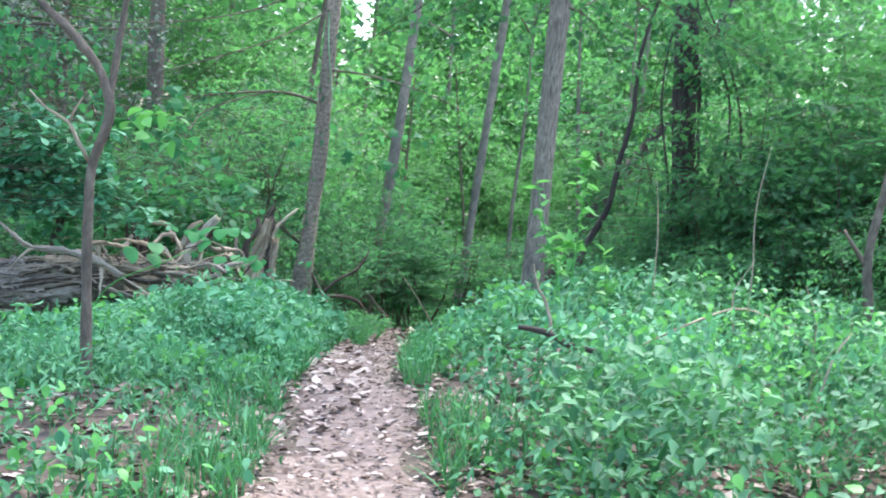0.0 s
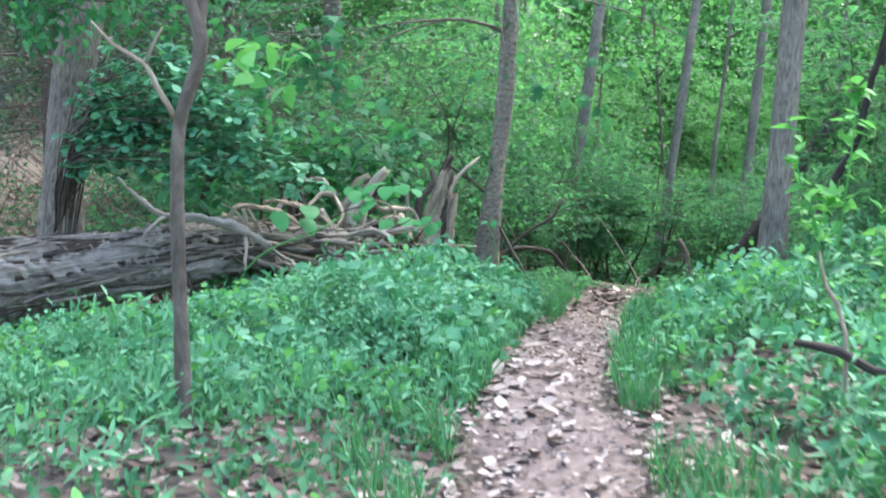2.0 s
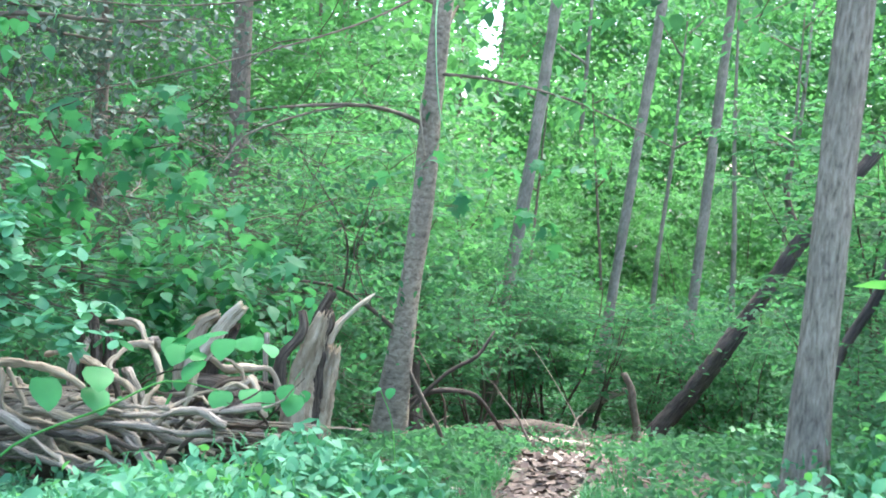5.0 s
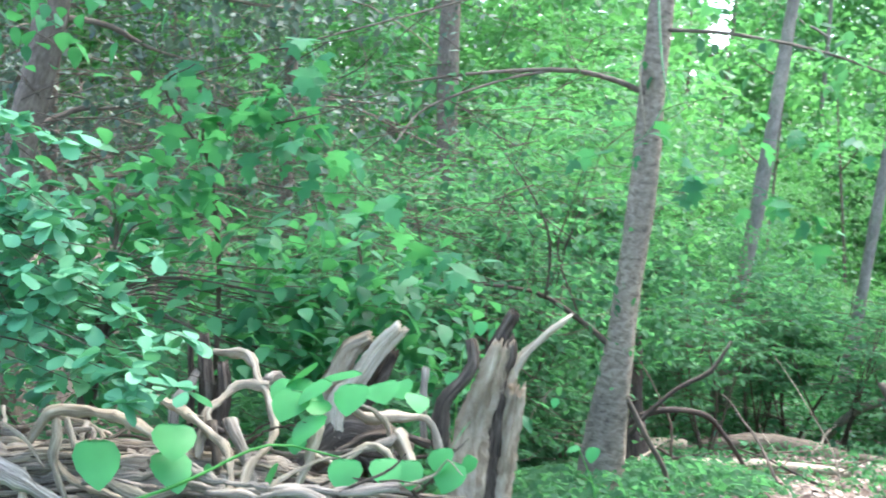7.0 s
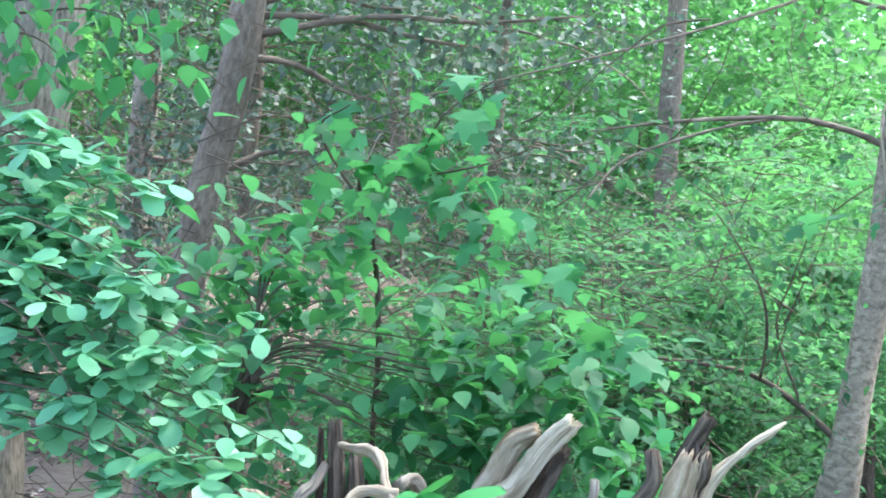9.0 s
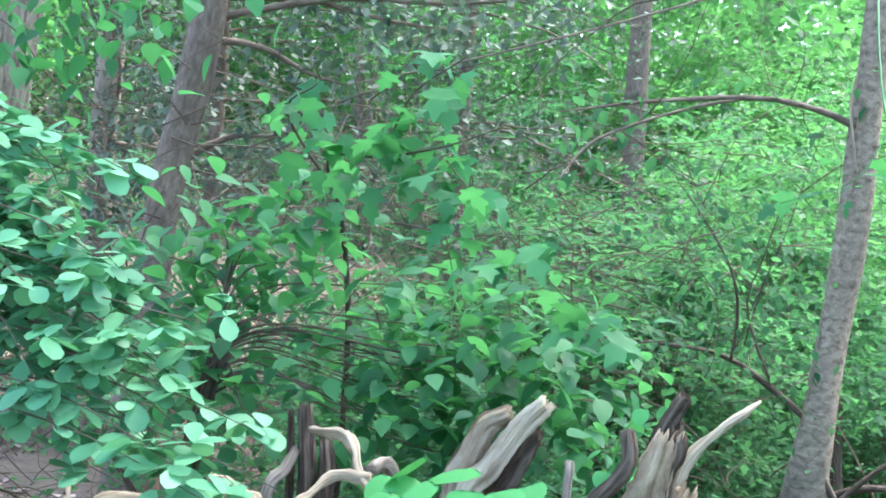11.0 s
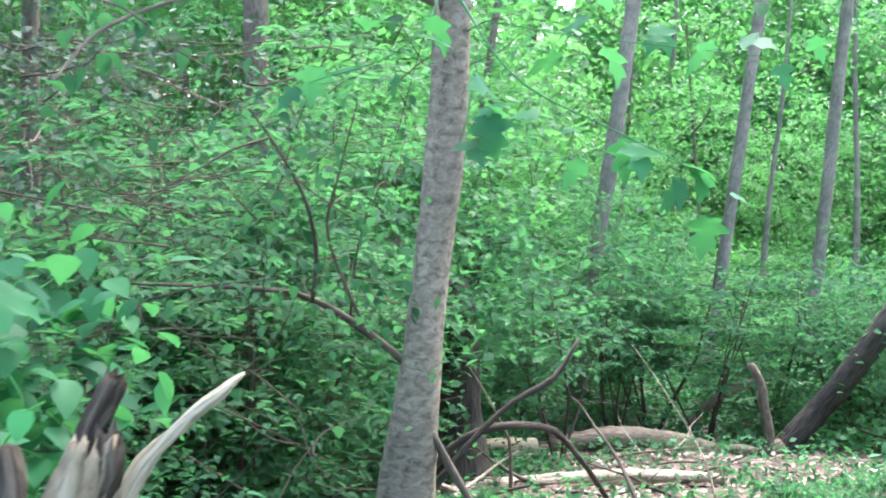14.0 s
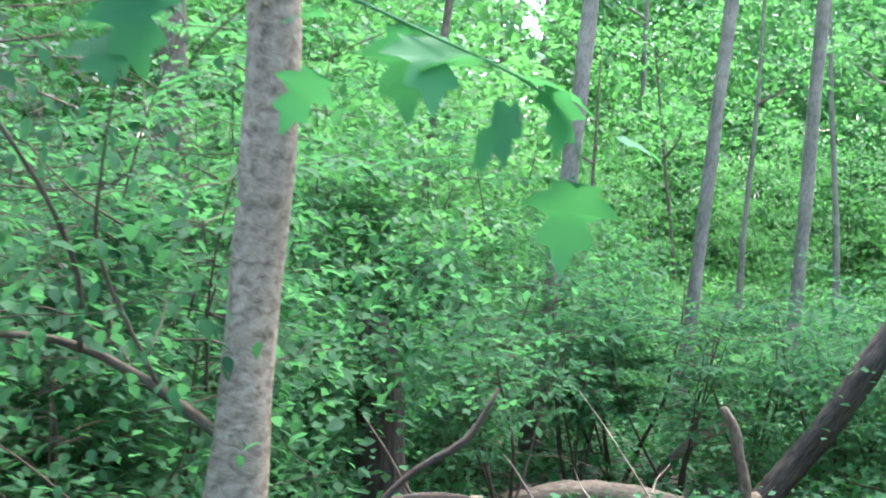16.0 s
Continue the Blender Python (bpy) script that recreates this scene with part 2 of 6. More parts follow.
def tube_data(points, sides=10, step=0.06, rough=0.06, flat=1.0, seed=0, ridges=0, ridge_depth=0.0, wander=0.0):
    """A stem along points (x, y, z, radius) with an uneven skin: verts, faces, uv."""
    line = spline(points, step)
    rng = np.random.default_rng(seed)
    c, r = line[:, :3], np.maximum(line[:, 3], 0.001)
    n = len(c)
    if wander:
        w = np.cumsum(rng.normal(0, 1, (n, 3)), axis=0)
        w = w - np.linspace(0, 1, n)[:, None] * w[-1]
        c = c + wander * w / (np.abs(w).max() + 1e-6)
        r = r * (1 + 0.22 * np.sin(np.arange(n) * 0.55 + rng.uniform(0, 6)) + 0.12 * np.sin(np.arange(n) * 1.7))
    tan = np.gradient(c, axis=0)
    tan /= np.linalg.norm(tan, axis=1)[:, None] + 1e-9
    up = np.array([0, 0, 1.0]) if abs(tan[0, 2]) < 0.8 else np.array([0, 1.0, 0])
    u = np.cross(tan[0], up)
    u /= np.linalg.norm(u)
    verts, uv = [], []
    ph = rng.uniform(0, 6.28, 8)
    along = np.concatenate([[0], np.cumsum(np.linalg.norm(np.diff(c, axis=0), axis=1))])
    ang = np.linspace(0, 2 * np.pi, sides, endpoint=False)
    for i in range(n):
        u = u - tan[i] * np.dot(u, tan[i])
        u /= np.linalg.norm(u)
        v = np.cross(tan[i], u)
        s = along[i]
        wob = 1 + rough * (np.sin(2 * ang + ph[0] + 2.1 * s / (r[i] * 8)) + 0.7 * np.sin(3 * ang + ph[1] - 1.3 * s / (r[i] * 6)) + 0.8 * np.sin(ph[2] + s / (r[i] * 2.2)) * np.cos(ang + ph[4])) + rough * 0.6 * rng.normal(size=sides)
        if ridges:
            wob += ridge_depth * np.sin(ridges * ang + 0.35 * np.sin(s * 3 + ph[3]) + ph[5])
        verts.append(c[i] + r[i] * wob[:, None] * (np.cos(ang)[:, None] * u + flat * np.sin(ang)[:, None] * v))
        uv.append(np.stack([ang / (2 * np.pi) * (2 * np.pi * r.mean()), np.full(sides, s)], 1))
    verts = np.concatenate(verts)
    uv = np.concatenate(uv)
    faces = []
    k = np.arange(sides)
    kk = (k + 1) % sides
    for i in range(n - 1):
        faces.append(np.stack([i * sides + k, i * sides + kk, (i + 1) * sides + kk, (i + 1) * sides + k], 1))
    faces = np.concatenate(faces)
    verts = np.vstack([verts, c[0], c[-1] + tan[-1] * r[-1] * 0.4])
    uv = np.vstack([uv, uv[0], uv[-1]])
    e0, e1 = len(verts) - 2, len(verts) - 1
    caps = np.concatenate([np.stack([np.full(sides, e0), kk, k, np.full(sides, e0)], 1)[:, [0, 1, 2, 2]],
                           np.stack([np.full(sides, e1), (n - 1) * sides + k, (n - 1) * sides + kk, (n - 1) * sides + kk], 1)])
    tri = caps[:, :3]
    return verts, faces, tri, uv


def tube(name, points, mat, parent=None, label="", **kw):
    v, f, tri, uv = tube_data(points, **kw)
    both = np.vstack([np.stack([f[:, 0], f[:, 1], f[:, 2]], 1), np.stack([f[:, 0], f[:, 2], f[:, 3]], 1), tri])
    return mesh_object(name, v, both, mat, parent, uv, True, label)


def outline_leaf(half, fold=0.12, droop=0.15):
    """A leaf template from half an outline (x, y), mirrored and folded along its rib."""
    m = len(half)
    v = [(0, 0, 0)] + [(x, y, fold * x - droop * y * y - 0.3 * x * x) for x, y in half] + [(0, 1, -droop)] \
        + [(0, y, -droop * y * y) for _, y in half] + [(-x, y, fold * x - droop * y * y - 0.3 * x * x) for x, y in half]
    R, tip, C, L = list(range(1, m + 1)), m + 1, list(range(m + 2, 2 * m + 2)), list(range(2 * m + 2, 3 * m + 2))
    f = [(0, R[0], C[0]), (0, C[0], L[0])]
    for i in range(m - 1):
        f += [(C[i], R[i], R[i + 1]), (C[i], R[i + 1], C[i + 1]), (C[i], L[i + 1], L[i]), (C[i], C[i + 1], L[i + 1])]
    f += [(C[-1], R[-1], tip), (C[-1], tip, L[-1])]
    return np.array(v, float), np.array(f)


T_SMALL = (np.array([(0, 0, 0), (-0.33, 0.5, 0.08), (0, 1, -0.05), (0.33, 0.5, 0.08)]), np.array([(0, 2, 1), (0, 3, 2)]))
T_MID = (np.array([(0, 0, 0), (-0.31, 0.28, 0.09), (-0.22, 0.62, 0.05), (0, 1.05, -0.14), (0.22, 0.62, 0.05), (0.31, 0.28, 0.09)]),
         np.array([(0, 3, 2), (0, 2, 1), (0, 5, 4), (0, 4, 3)]))
T_SLENDER = (np.array([(0, 0, 0), (-0.12, 0.4, 0.05), (0, 1, -0.12), (0.12, 0.4, 0.05), (0, 0.45, 0.0)]), np.array([(0, 4, 1), (1, 4, 2), (0, 3, 4), (3, 2, 4)]))
T_OVAL = outline_leaf([(0.2, 0.1), (0.34, 0.33), (0.27, 0.62), (0.1, 0.88)], 0.24, 0.25)
T_OBOVATE = outline_leaf([(0.12, 0.1), (0.27, 0.36), (0.35, 0.64), (0.22, 0.9)], 0.16, 0.2)
T_HEART = outline_leaf([(0.2, -0.1), (0.42, -0.02), (0.54, 0.25), (0.47, 0.55), (0.28, 0.8), (0.1, 0.95)], 0.1, 0.25)
T_MAPLE = outline_leaf([(0.1, -0.09), (0.33, -0.05), (0.29, 0.07), (0.44, 0.13), (0.62, 0.29), (0.41, 0.33), (0.23, 0.41), (0.31, 0.54), (0.36, 0.7), (0.17, 0.73), (0.09, 0.88)], 0.2, 0.4)
T_GRASS = (np.array([(-0.02, 0, 0), (0.02, 0, 0), (-0.018, 0.4, 0.02), (0.018, 0.4, 0.02), (-0.012, 0.75, -0.06), (0.012, 0.75, -0.06), (0, 1, -0.25)]),
           np.array([(0, 1, 3), (0, 3, 2), (2, 3, 5), (2, 5, 4), (4, 5, 6)]))
T_CURL = (np.array([(0, 0, 0.05), (-0.28, 0.2, 0.16), (-0.34, 0.6, 0.12), (0, 1, 0.18), (0.34, 0.6, 0.1), (0.28, 0.2, 0.14), (0, 0.5, 0)]),
          np.array([(6, 0, 5), (6, 5, 4), (6, 4, 3), (6, 3, 2), (6, 2, 1), (6, 1, 0)]))


def scatter(pos, size, template, tilt=0.5, yaw=None, droop=0.0, rng=RNG):
    """Copies of a template at pos, turned at random: verts, faces."""
    pos, size = np.asarray(pos, float), np.asarray(size, float)
    n = len(pos)
    tv, tf = template
    a = rng.uniform(0, 2 * np.pi, n) if yaw is None else yaw
    b = rng.normal(0, tilt, n) - droop
    c = rng.normal(0, tilt * 0.8, n)
    ca, sa, cb, sb, cc, sc = np.cos(a), np.sin(a), np.cos(b), np.sin(b), np.cos(c), np.sin(c)
    one, zero = np.ones(n), np.zeros(n)
    rz = np.stack([ca, -sa, zero, sa, ca, zero, zero, zero, one], 1).reshape(n, 3, 3)
    rx = np.stack([one, zero, zero, zero, cb, -sb, zero, sb, cb], 1).reshape(n, 3, 3)
    ry = np.stack([cc, zero, sc, zero, one, zero, -sc, zero, cc], 1).reshape(n, 3, 3)
    R = rz @ rx @ ry
    v = np.einsum("nij,kj->nki", R, tv) * size[:, None, None] + pos[:, None, :]
    f = tf[None] + (np.arange(n) * len(tv))[:, None, None]
    return v.reshape(-1, 3), f.reshape(-1, tf.shape[1])


def leaves(name, pos, size, template, mat, parent=None, tilt=0.5, droop=0.0, yaw=None, label="", rng=RNG):
    v, f = scatter(pos, size, template, tilt, yaw, droop, rng)
    return mesh_object(name, v, f, mat, parent, None, len(template[0]) > 8, label)


def thing(name, at, label, category, group=""):
    ob = new(name)
    ob.location = at
    ob.empty_display_size = 0.1
    return tagged(ob, label, category, group)


# ---- the lie of the land ----
PROFILE_Y = [-60, -8, 0, 4.5, 8, 10, 14.5, 19, 25, 30, 42, 90]
PROFILE_Z = [0.6, 0.15, 0.08, 0.14, 0.08, -0.06, -0.75, -1.74, -2.75, -3.2, -3.8, -3.5]
TRAIL_Y = [-20, 0, 4.5, 5.9, 7.5, 9.3, 11, 14, 16, 17.5, 19, 22, 30]
TRAIL_X = [0.4, -0.1, -0.25, -0.375, -0.47, -0.45, -0.4, -0.35, -0.15, 0.5, 2.0, 5.0, 12.0]


def trail_x(y):
    return np.interp(y, TRAIL_Y, TRAIL_X)


def trail_half(y):
    return np.interp(y, [-5, 4.5, 5.9, 7.5, 9.3, 11, 14, 17, 20], [0.4, 0.39, 0.34, 0.27, 0.29, 0.27, 0.24, 0.28, 0.3])


def land(x, y):
    x, y = np.asarray(x, float), np.asarray(y, float)
    z = np.interp(y, PROFILE_Y, PROFILE_Z)
    z = z - 0.13 * np.clip(-x - 1.3, 0, 3.2) - 0.05 * np.clip(-x - 4.5, 0, 10) + 0.03 * np.clip(x - 1.0, 0, 12)
    z = z + 0.05 * np.sin(x * 1.3 + 0.6) * np.sin(y * 0.9 + 1.0) + 0.03 * np.sin(x * 3.1 + y * 2.3)
    u = 0.7 * (y - x)
    z = z + 0.3 * np.clip(u - 17.5, 0, 16) * np.clip((-x - 4.0) / 3.5, 0, 1)
    z = z + 0.1 * np.exp(-((x + 1.7) / 0.6) ** 2 - ((y - 5.5) / 1.0) ** 2)
    d = np.abs(x - trail_x(y))
    z = z - 0.17 * np.exp(-(d / 0.9) ** 2) * np.interp(y, [8, 10, 12.5, 15], [0, 1, 1, 0])
    return z - 0.05 * np.exp(-(d / 0.35) ** 2)


def sheet(name, xs, ys, z, mat, lift=0.0):
    gx, gy = np.meshgrid(xs, ys)
    gz = z(gx, gy) + lift
    v = np.stack([gx, gy, gz], -1).reshape(-1, 3)
    nx, ny = len(xs), len(ys)
    i = np.arange(nx - 1)[None] + np.arange(ny - 1)[:, None] * nx
    f = np.stack([i, i + 1, i + nx + 1, i + nx], -1).reshape(-1, 4)
    return mesh_object(name, v, f, mat)


def graded(lo, hi, a, b, fine, coarse):
    return np.unique(np.concatenate([np.arange(lo, a, coarse), np.arange(a, b, fine), np.arange(b, hi + coarse, coarse)]))


tagged(sheet("ground", graded(-200, 200, -8, 6, 0.14, 3.0), graded(-150, 300, -1, 22, 0.14, 3.0), land, M_SOIL), "dark forest soil sloping away under the trees", "ground", kind="structure")

# trodden trail, a strip with ragged edges that follows the land
ty = np.arange(-6, 13.4, 0.08)
across = np.linspace(-1, 1, 9)
edge = 0.05 * np.sin(ty * 3.3) + 0.04 * np.sin(ty * 7.7 + 1) + RNG.normal(0, 0.02, len(ty))
edge2 = 0.05 * np.sin(ty * 2.7 + 2) + 0.04 * np.sin(ty * 8.9) + RNG.normal(0, 0.02, len(ty))
px = trail_x(ty)[:, None] + across[None] * trail_half(ty)[:, None] + np.where(across[None] > 0, across[None] * edge[:, None], across[None] * edge2[:, None])
py = np.repeat(ty[:, None], 9, 1)
pz = land(px, py) + 0.012 - 0.03 * np.abs(across[None]) ** 6
i = np.arange(8)[None] + np.arange(len(ty) - 1)[:, None] * 9
tagged(mesh_object("trail", np.stack([px, py, pz], -1).reshape(-1, 3), np.stack([i, i + 1, i + 10, i + 9], -1).reshape(-1, 4), M_TRAIL),
       "narrow trodden brown earth path through the woods", "path", kind="structure")


# ---- leaf litter, ground cover and grass ----
def spread(n, x0, x1, y0, y1, rng=RNG):
    return rng.uniform(x0, x1, n), rng.uniform(y0, y1, n)


def patch(x, y, f=1.0, s=0.0):
    """Slow uneven field from -1 to 1."""
    return (np.sin(x * 1.7 * f + 1.1 + s) * np.sin(y * 1.3 * f + 0.4 - s) + np.sin(x * 0.8 * f - y * 1.1 * f + 2 + s) + 0.6 * np.sin(x * 3.7 * f + y * 2.9 * f + s)) / 2.6


def litter(name, n, x0, x1, y0, y1, keep, size, mat, label):
    x, y = spread(n, x0, x1, y0, y1)
    k = keep(x, y)
    x, y = x[k], y[k]
    ob = leaves(name, np.stack([x, y, land(x, y) + 0.018 + RNG.uniform(0, 0.012, len(x))], 1), RNG.uniform(*size, len(x)), T_CURL, mat, tilt=0.22)
    return tagged(ob, label, "leaf litter", kind="stuff")


def off_trail(x, y):
    return np.abs(x - trail_x(y)) / trail_half(y)


litter("trail_litter", 8400, -1.6, 1.2, 1.5, 12.2, lambda x, y: (off_trail(x, y) < 1.7) & (RNG.uniform(0, 1, len(x)) < np.clip((0.12 + 0.4 * patch(x, y, 2.0)) * np.clip((y - 4.8) / 2.0, 0.25, 1) + 0.35 * (off_trail(x, y) > 0.8) + 0.35 * (y > 7.5), 0.02, 1)), (0.025, 0.07), M_LITTER, "dry brown and tan leaves scattered on the path")
litter("pale_litter", 1300, -0.95, 0.3, 5.4, 9, lambda x, y: (off_trail(x, y) < 1.05) & (x < trail_x(y) + 0.05) & (RNG.uniform(0, 1, len(x)) < 0.35 + 0.5 * patch(x, y, 2.5, 1)), (0.04, 0.1), M_STONE, "bleached pale leaf scraps on the path")
litter("leaf_crumbs", 21000, -1.5, 1.0, 2.2, 13, lambda x, y: off_trail(x, y) < 1.5 + 0.3 * patch(x, y, 3.0, 4), (0.012, 0.04), M_LITTER, "fine crumbs of dead leaf and twig on the path")
litter("forest_litter", 14000, -6, 5, 0.5, 11.5, lambda x, y: off_trail(x, y) > 0.9, (0.035, 0.085), M_LITTER, "dry brown leaves lying on the forest floor")
litter("old_litter", 18000, -6, 5, 0.5, 11.5, lambda x, y: off_trail(x, y) > 1.0, (0.035, 0.09), M_DARK_LITTER, "old dark brown leaves lying on the forest floor")
litter("dark_litter", 27000, -13, 4, 11.5, 25, lambda x, y: (off_trail(x, y) > 0.9) | (y > 12), (0.04, 0.1), M_DARK_LITTER, "dark brown leaves lying on the slope")
# Paler litter stands in for light on the dark floor under the thicket.
litter("hollow_litter", 5200, -3.2, 2.0, 16.5, 25, lambda x, y: (RNG.uniform(0, 1, len(x)) < 0.55 + 0.5 * patch(x, y, 1.5, 2)), (0.05, 0.12), M_LITTER, "tan leaves, toned lighter, among the sticks in the hollow")
litter("dark_trail_litter", 3000, -1.2, 1.2, 12, 18, lambda x, y: off_trail(x, y) < 1.9, (0.05, 0.11), M_DARK_LITTER, "dark brown leaves drifted over the path in the dip")


def cover(name, n, x0, x1, y0, y1, keep, size, height, template, mat, label, tilt=0.45):
    x, y = spread(n, x0, x1, y0, y1)
    k = keep(x, y)
    x, y = x[k], y[k]
    h = height(x, y) * 1.2 * RNG.uniform(0.02, 1, len(x)) ** 0.85
    ob = leaves(name, np.stack([x, y, land(x, y) + 0.02 + h], 1), RNG.uniform(*size, len(x)), template, mat, tilt=tilt, droop=0.25)
    return tagged(ob, label, "ground cover", kind="stuff")


def cover_density(x, y):
    edge_gap = np.clip((off_trail(x, y) - 0.85 - 0.25 * patch(x, y, 3.0, 6)) / 1.7, 0, 1)
    d = np.clip(0.5 + 0.75 * patch(x, y, 1.3) + 0.5 * patch(x, y, 4.1, 3), 0.03, 1) * edge_gap
    bare_left = np.exp(-(((x + 1.5) / 0.9) ** 2 + ((y - 5.2) / 1.3) ** 2))
    return d * (1 - 0.5 * bare_left)


def cover_height(x, y):
    away = np.clip((off_trail(x, y) - 1.0) / 2.2, 0, 1)
    lumps = 0.12 * patch(x, y, 0.9, 3) + 0.11 * patch(x, y, 2.6, 1) + 0.08 * patch(x, y, 5.0, 2)
    side = np.where(x < -1.0, np.where(y > 8.6, 0.42 + 0.4 * np.clip((x + 2.3) / 0.8, 0, 1), 0.72), 1.0)
    return np.clip(0.05 + 0.2 * away + lumps + 0.06 * (x > 0.4) - 0.1 * (x < -2.6), 0.03, 0.5) * side


litter_keep = lambda x, y: RNG.uniform(0, 1, len(x)) < cover_density(x, y)
cover("creeper_cover", 112000, -4.6, 3.9, 2.4, 10.5, litter_keep, (0.024, 0.064), cover_height, T_MID, M_COVER, "low green creeper leaves covering the forest floor", 0.65)
def dip_cover(x, y):
    bed = (x < trail_x(y) - 0.3) & (x > -3.2) & (y < 16.4) & (RNG.uniform(0, 1, len(x)) < 0.85)
    sticks = ((((x + 0.9) / 1.6) ** 2 + ((y - 18.6) / 2.0) ** 2 < 1) | (((x - 0.1) / 2.2) ** 2 + ((y - 22.5) / 2.2) ** 2 < 1)) & (RNG.uniform(0, 1, len(x)) < 0.9)
    return (litter_keep(x, y) | bed | ((y > 17) & (RNG.uniform(0, 1, len(x)) < 0.5))) & ~sticks & (off_trail(x, y) > 1.2)


cover("far_creeper", 95000, -4.5, 6, 10.5, 23, dip_cover, (0.04, 0.09), lambda x, y: 0.5 * cover_height(x, y) + 0.05, T_MID, M_UNDER, "low dark green creeper leaves on the slope beyond", 0.5)
cover("slope_herbs", 62000, -3.5, 15, 21, 47, lambda x, y: (x < 2 + 0.42 * y) & ((y < 37) | (x < 10)) & (((x - 0.1) / 2.4) ** 2 + ((y - 22.8) / 2.4) ** 2 > 1), (0.09, 0.18), lambda x, y: 0.3 + 0.2 * patch(x, y, 1.0, 2), T_SMALL, M_GRASS, "bright low herbs on the sunny slope", 0.5)
cover("bright_herbs", 24000, -4, 4, 2.5, 10, lambda x, y: (RNG.uniform(0, 1, len(x)) < cover_density(x, y)) & (patch(x, y, 2.2, 5) > -0.05 + 0.3 * (y < 6)), (0.028, 0.06), lambda x, y: cover_height(x, y) * 1.3 + 0.05, T_OVAL, M_WEED, "bright green herbs among the creeper", 0.75)
cover("broad_herbs", 20000, -4.4, 4, 3, 10.5, lambda x, y: (RNG.uniform(0, 1, len(x)) < cover_density(x, y)) & (patch(x, y, 1.6, 8) > 0.35 * (y < 6.5)), (0.03, 0.06), lambda x, y: cover_height(x, y) * 1.15 + 0.03, T_OVAL, M_PALE, "pale blue-green broad herbs among the creeper", 0.75)


cover("slender_herbs", 15000, -3.4, 3.4, 4.5, 10.2, lambda x, y: (off_trail(x, y) > 1.1) & (patch(x, y, 1.9, 3) > -0.1) & (RNG.uniform(0, 1, len(x)) < np.where(x < 0, 0.9, 0.4)), (0.05, 0.1), lambda x, y: cover_height(x, y) * 1.35 + 0.04, T_SLENDER, M_HERB, "slender pale green herb leaves standing over the creeper", 1.0)
cover("verge_herbs", 15000, -3.4, -0.35, 5.2, 10.4, lambda x, y: (off_trail(x, y) > 1.05) & (RNG.uniform(0, 1, len(x)) < np.clip((y - 5.0) / 4.0, 0, 0.8)) & (patch(x, y, 2.7, 9) > 0.1 - 0.5 * (off_trail(x, y) < 2.2)), (0.04, 0.1), lambda x, y: cover_height(x, y) * 1.15 + 0.04, T_SLENDER, M_HERB, "pale slender herbs thick on the verge of the path", 0.8)


cover("bank_herbs", 24000, -2.7, -0.6, 6.9, 10.3, lambda x, y: (off_trail(x, y) > 1.1) & (RNG.uniform(0, 1, len(x)) < np.clip(0.35 + 0.9 * patch(x, y, 2.4, 2), 0, 0.85) * np.clip((y - 6.7) / 1.5, 0, 1)), (0.04, 0.085), lambda x, y: cover_height(x, y) * 1.1 + 0.06, T_OVAL, M_PALE, "pale green oval-leaved herbs on the bank beside the path", 0.6)
cover("right_herbs", 11000, 0.1, 1.7, 6.5, 10.4, lambda x, y: (off_trail(x, y) > 1.3) & (RNG.uniform(0, 1, len(x)) < np.clip(0.2 + 0.9 * patch(x, y, 2.1, 7), 0, 0.8)), (0.04, 0.08), lambda x, y: cover_height(x, y) * 1.05 + 0.08, T_OVAL, M_PALE, "pale green oval-leaved herbs round the furrowed tree", 0.6)


def outside(x, y):
    """Forest floor beyond the near carpet."""
    near = (x > -4.5) & (x < 3.9) & (y > 2.4) & (y < 23)
    return ~near & (off_trail(x, y) > 1.3) & (patch(x, y, 0.5, 7) > -0.35) & ~((x < -4.4) & (y > 11) & (y < 27))


cover("outer_cover", 65000, -26, 20, -16, 34, outside, (0.1, 0.2), lambda x, y: 0.16 + 0.1 * patch(x, y, 0.8, 1), T_SMALL, M_COVER, "patches of low green plants on the forest floor around", 0.5)


def grass(n):
    y = RNG.uniform(2.5, 13.5, n)
    side = np.where(RNG.uniform(0, 1, n) < 0.5, -1, 1)
    x = trail_x(y) + side * trail_half(y) * (1.0 + np.abs(RNG.normal(0, 0.7, n)))
    k = patch(x * 2, y * 1.7, 1.5, 2) > -0.05
    x, y = x[k], y[k]
    v, f = scatter(np.stack([x, y, land(x, y)], 1), RNG.uniform(0.08, 0.25, len(x)), T_GRASS, 0.28, None, -1.25)
    return tagged(mesh_object("grass", v, f, M_GRASS, None, None, False), "thin green grass blades along the path edges", "grass", kind="stuff")


grass(12000)


# ---- trees ----
def limb_points(base, direction, length, r, bend=0.15, n=5, rng=RNG, rise=0.1):
    p, d = np.array(base, float), np.array(direction, float)
    d /= np.linalg.norm(d)
    out = [(*p, r)]
    for i in range(n):
        d = d + rng.normal(0, bend, 3) + np.array([0, 0, rise])
        d /= np.linalg.norm(d)
        p = p + d * length / n
        out.append((*p, r * (1 - 0.8 * (i + 1) / n)))
    return out


def blob(centre, radii, n, rng=RNG, shell=0.5):
    """Points thick towards the skin of an ellipsoid."""
    d = rng.normal(size=(n, 3))
    d /= np.linalg.norm(d, axis=1)[:, None]
    r = rng.uniform(shell ** 3, 1, n) ** (1 / 3)
    return np.array(centre) + d * r[:, None] * np.array(radii)


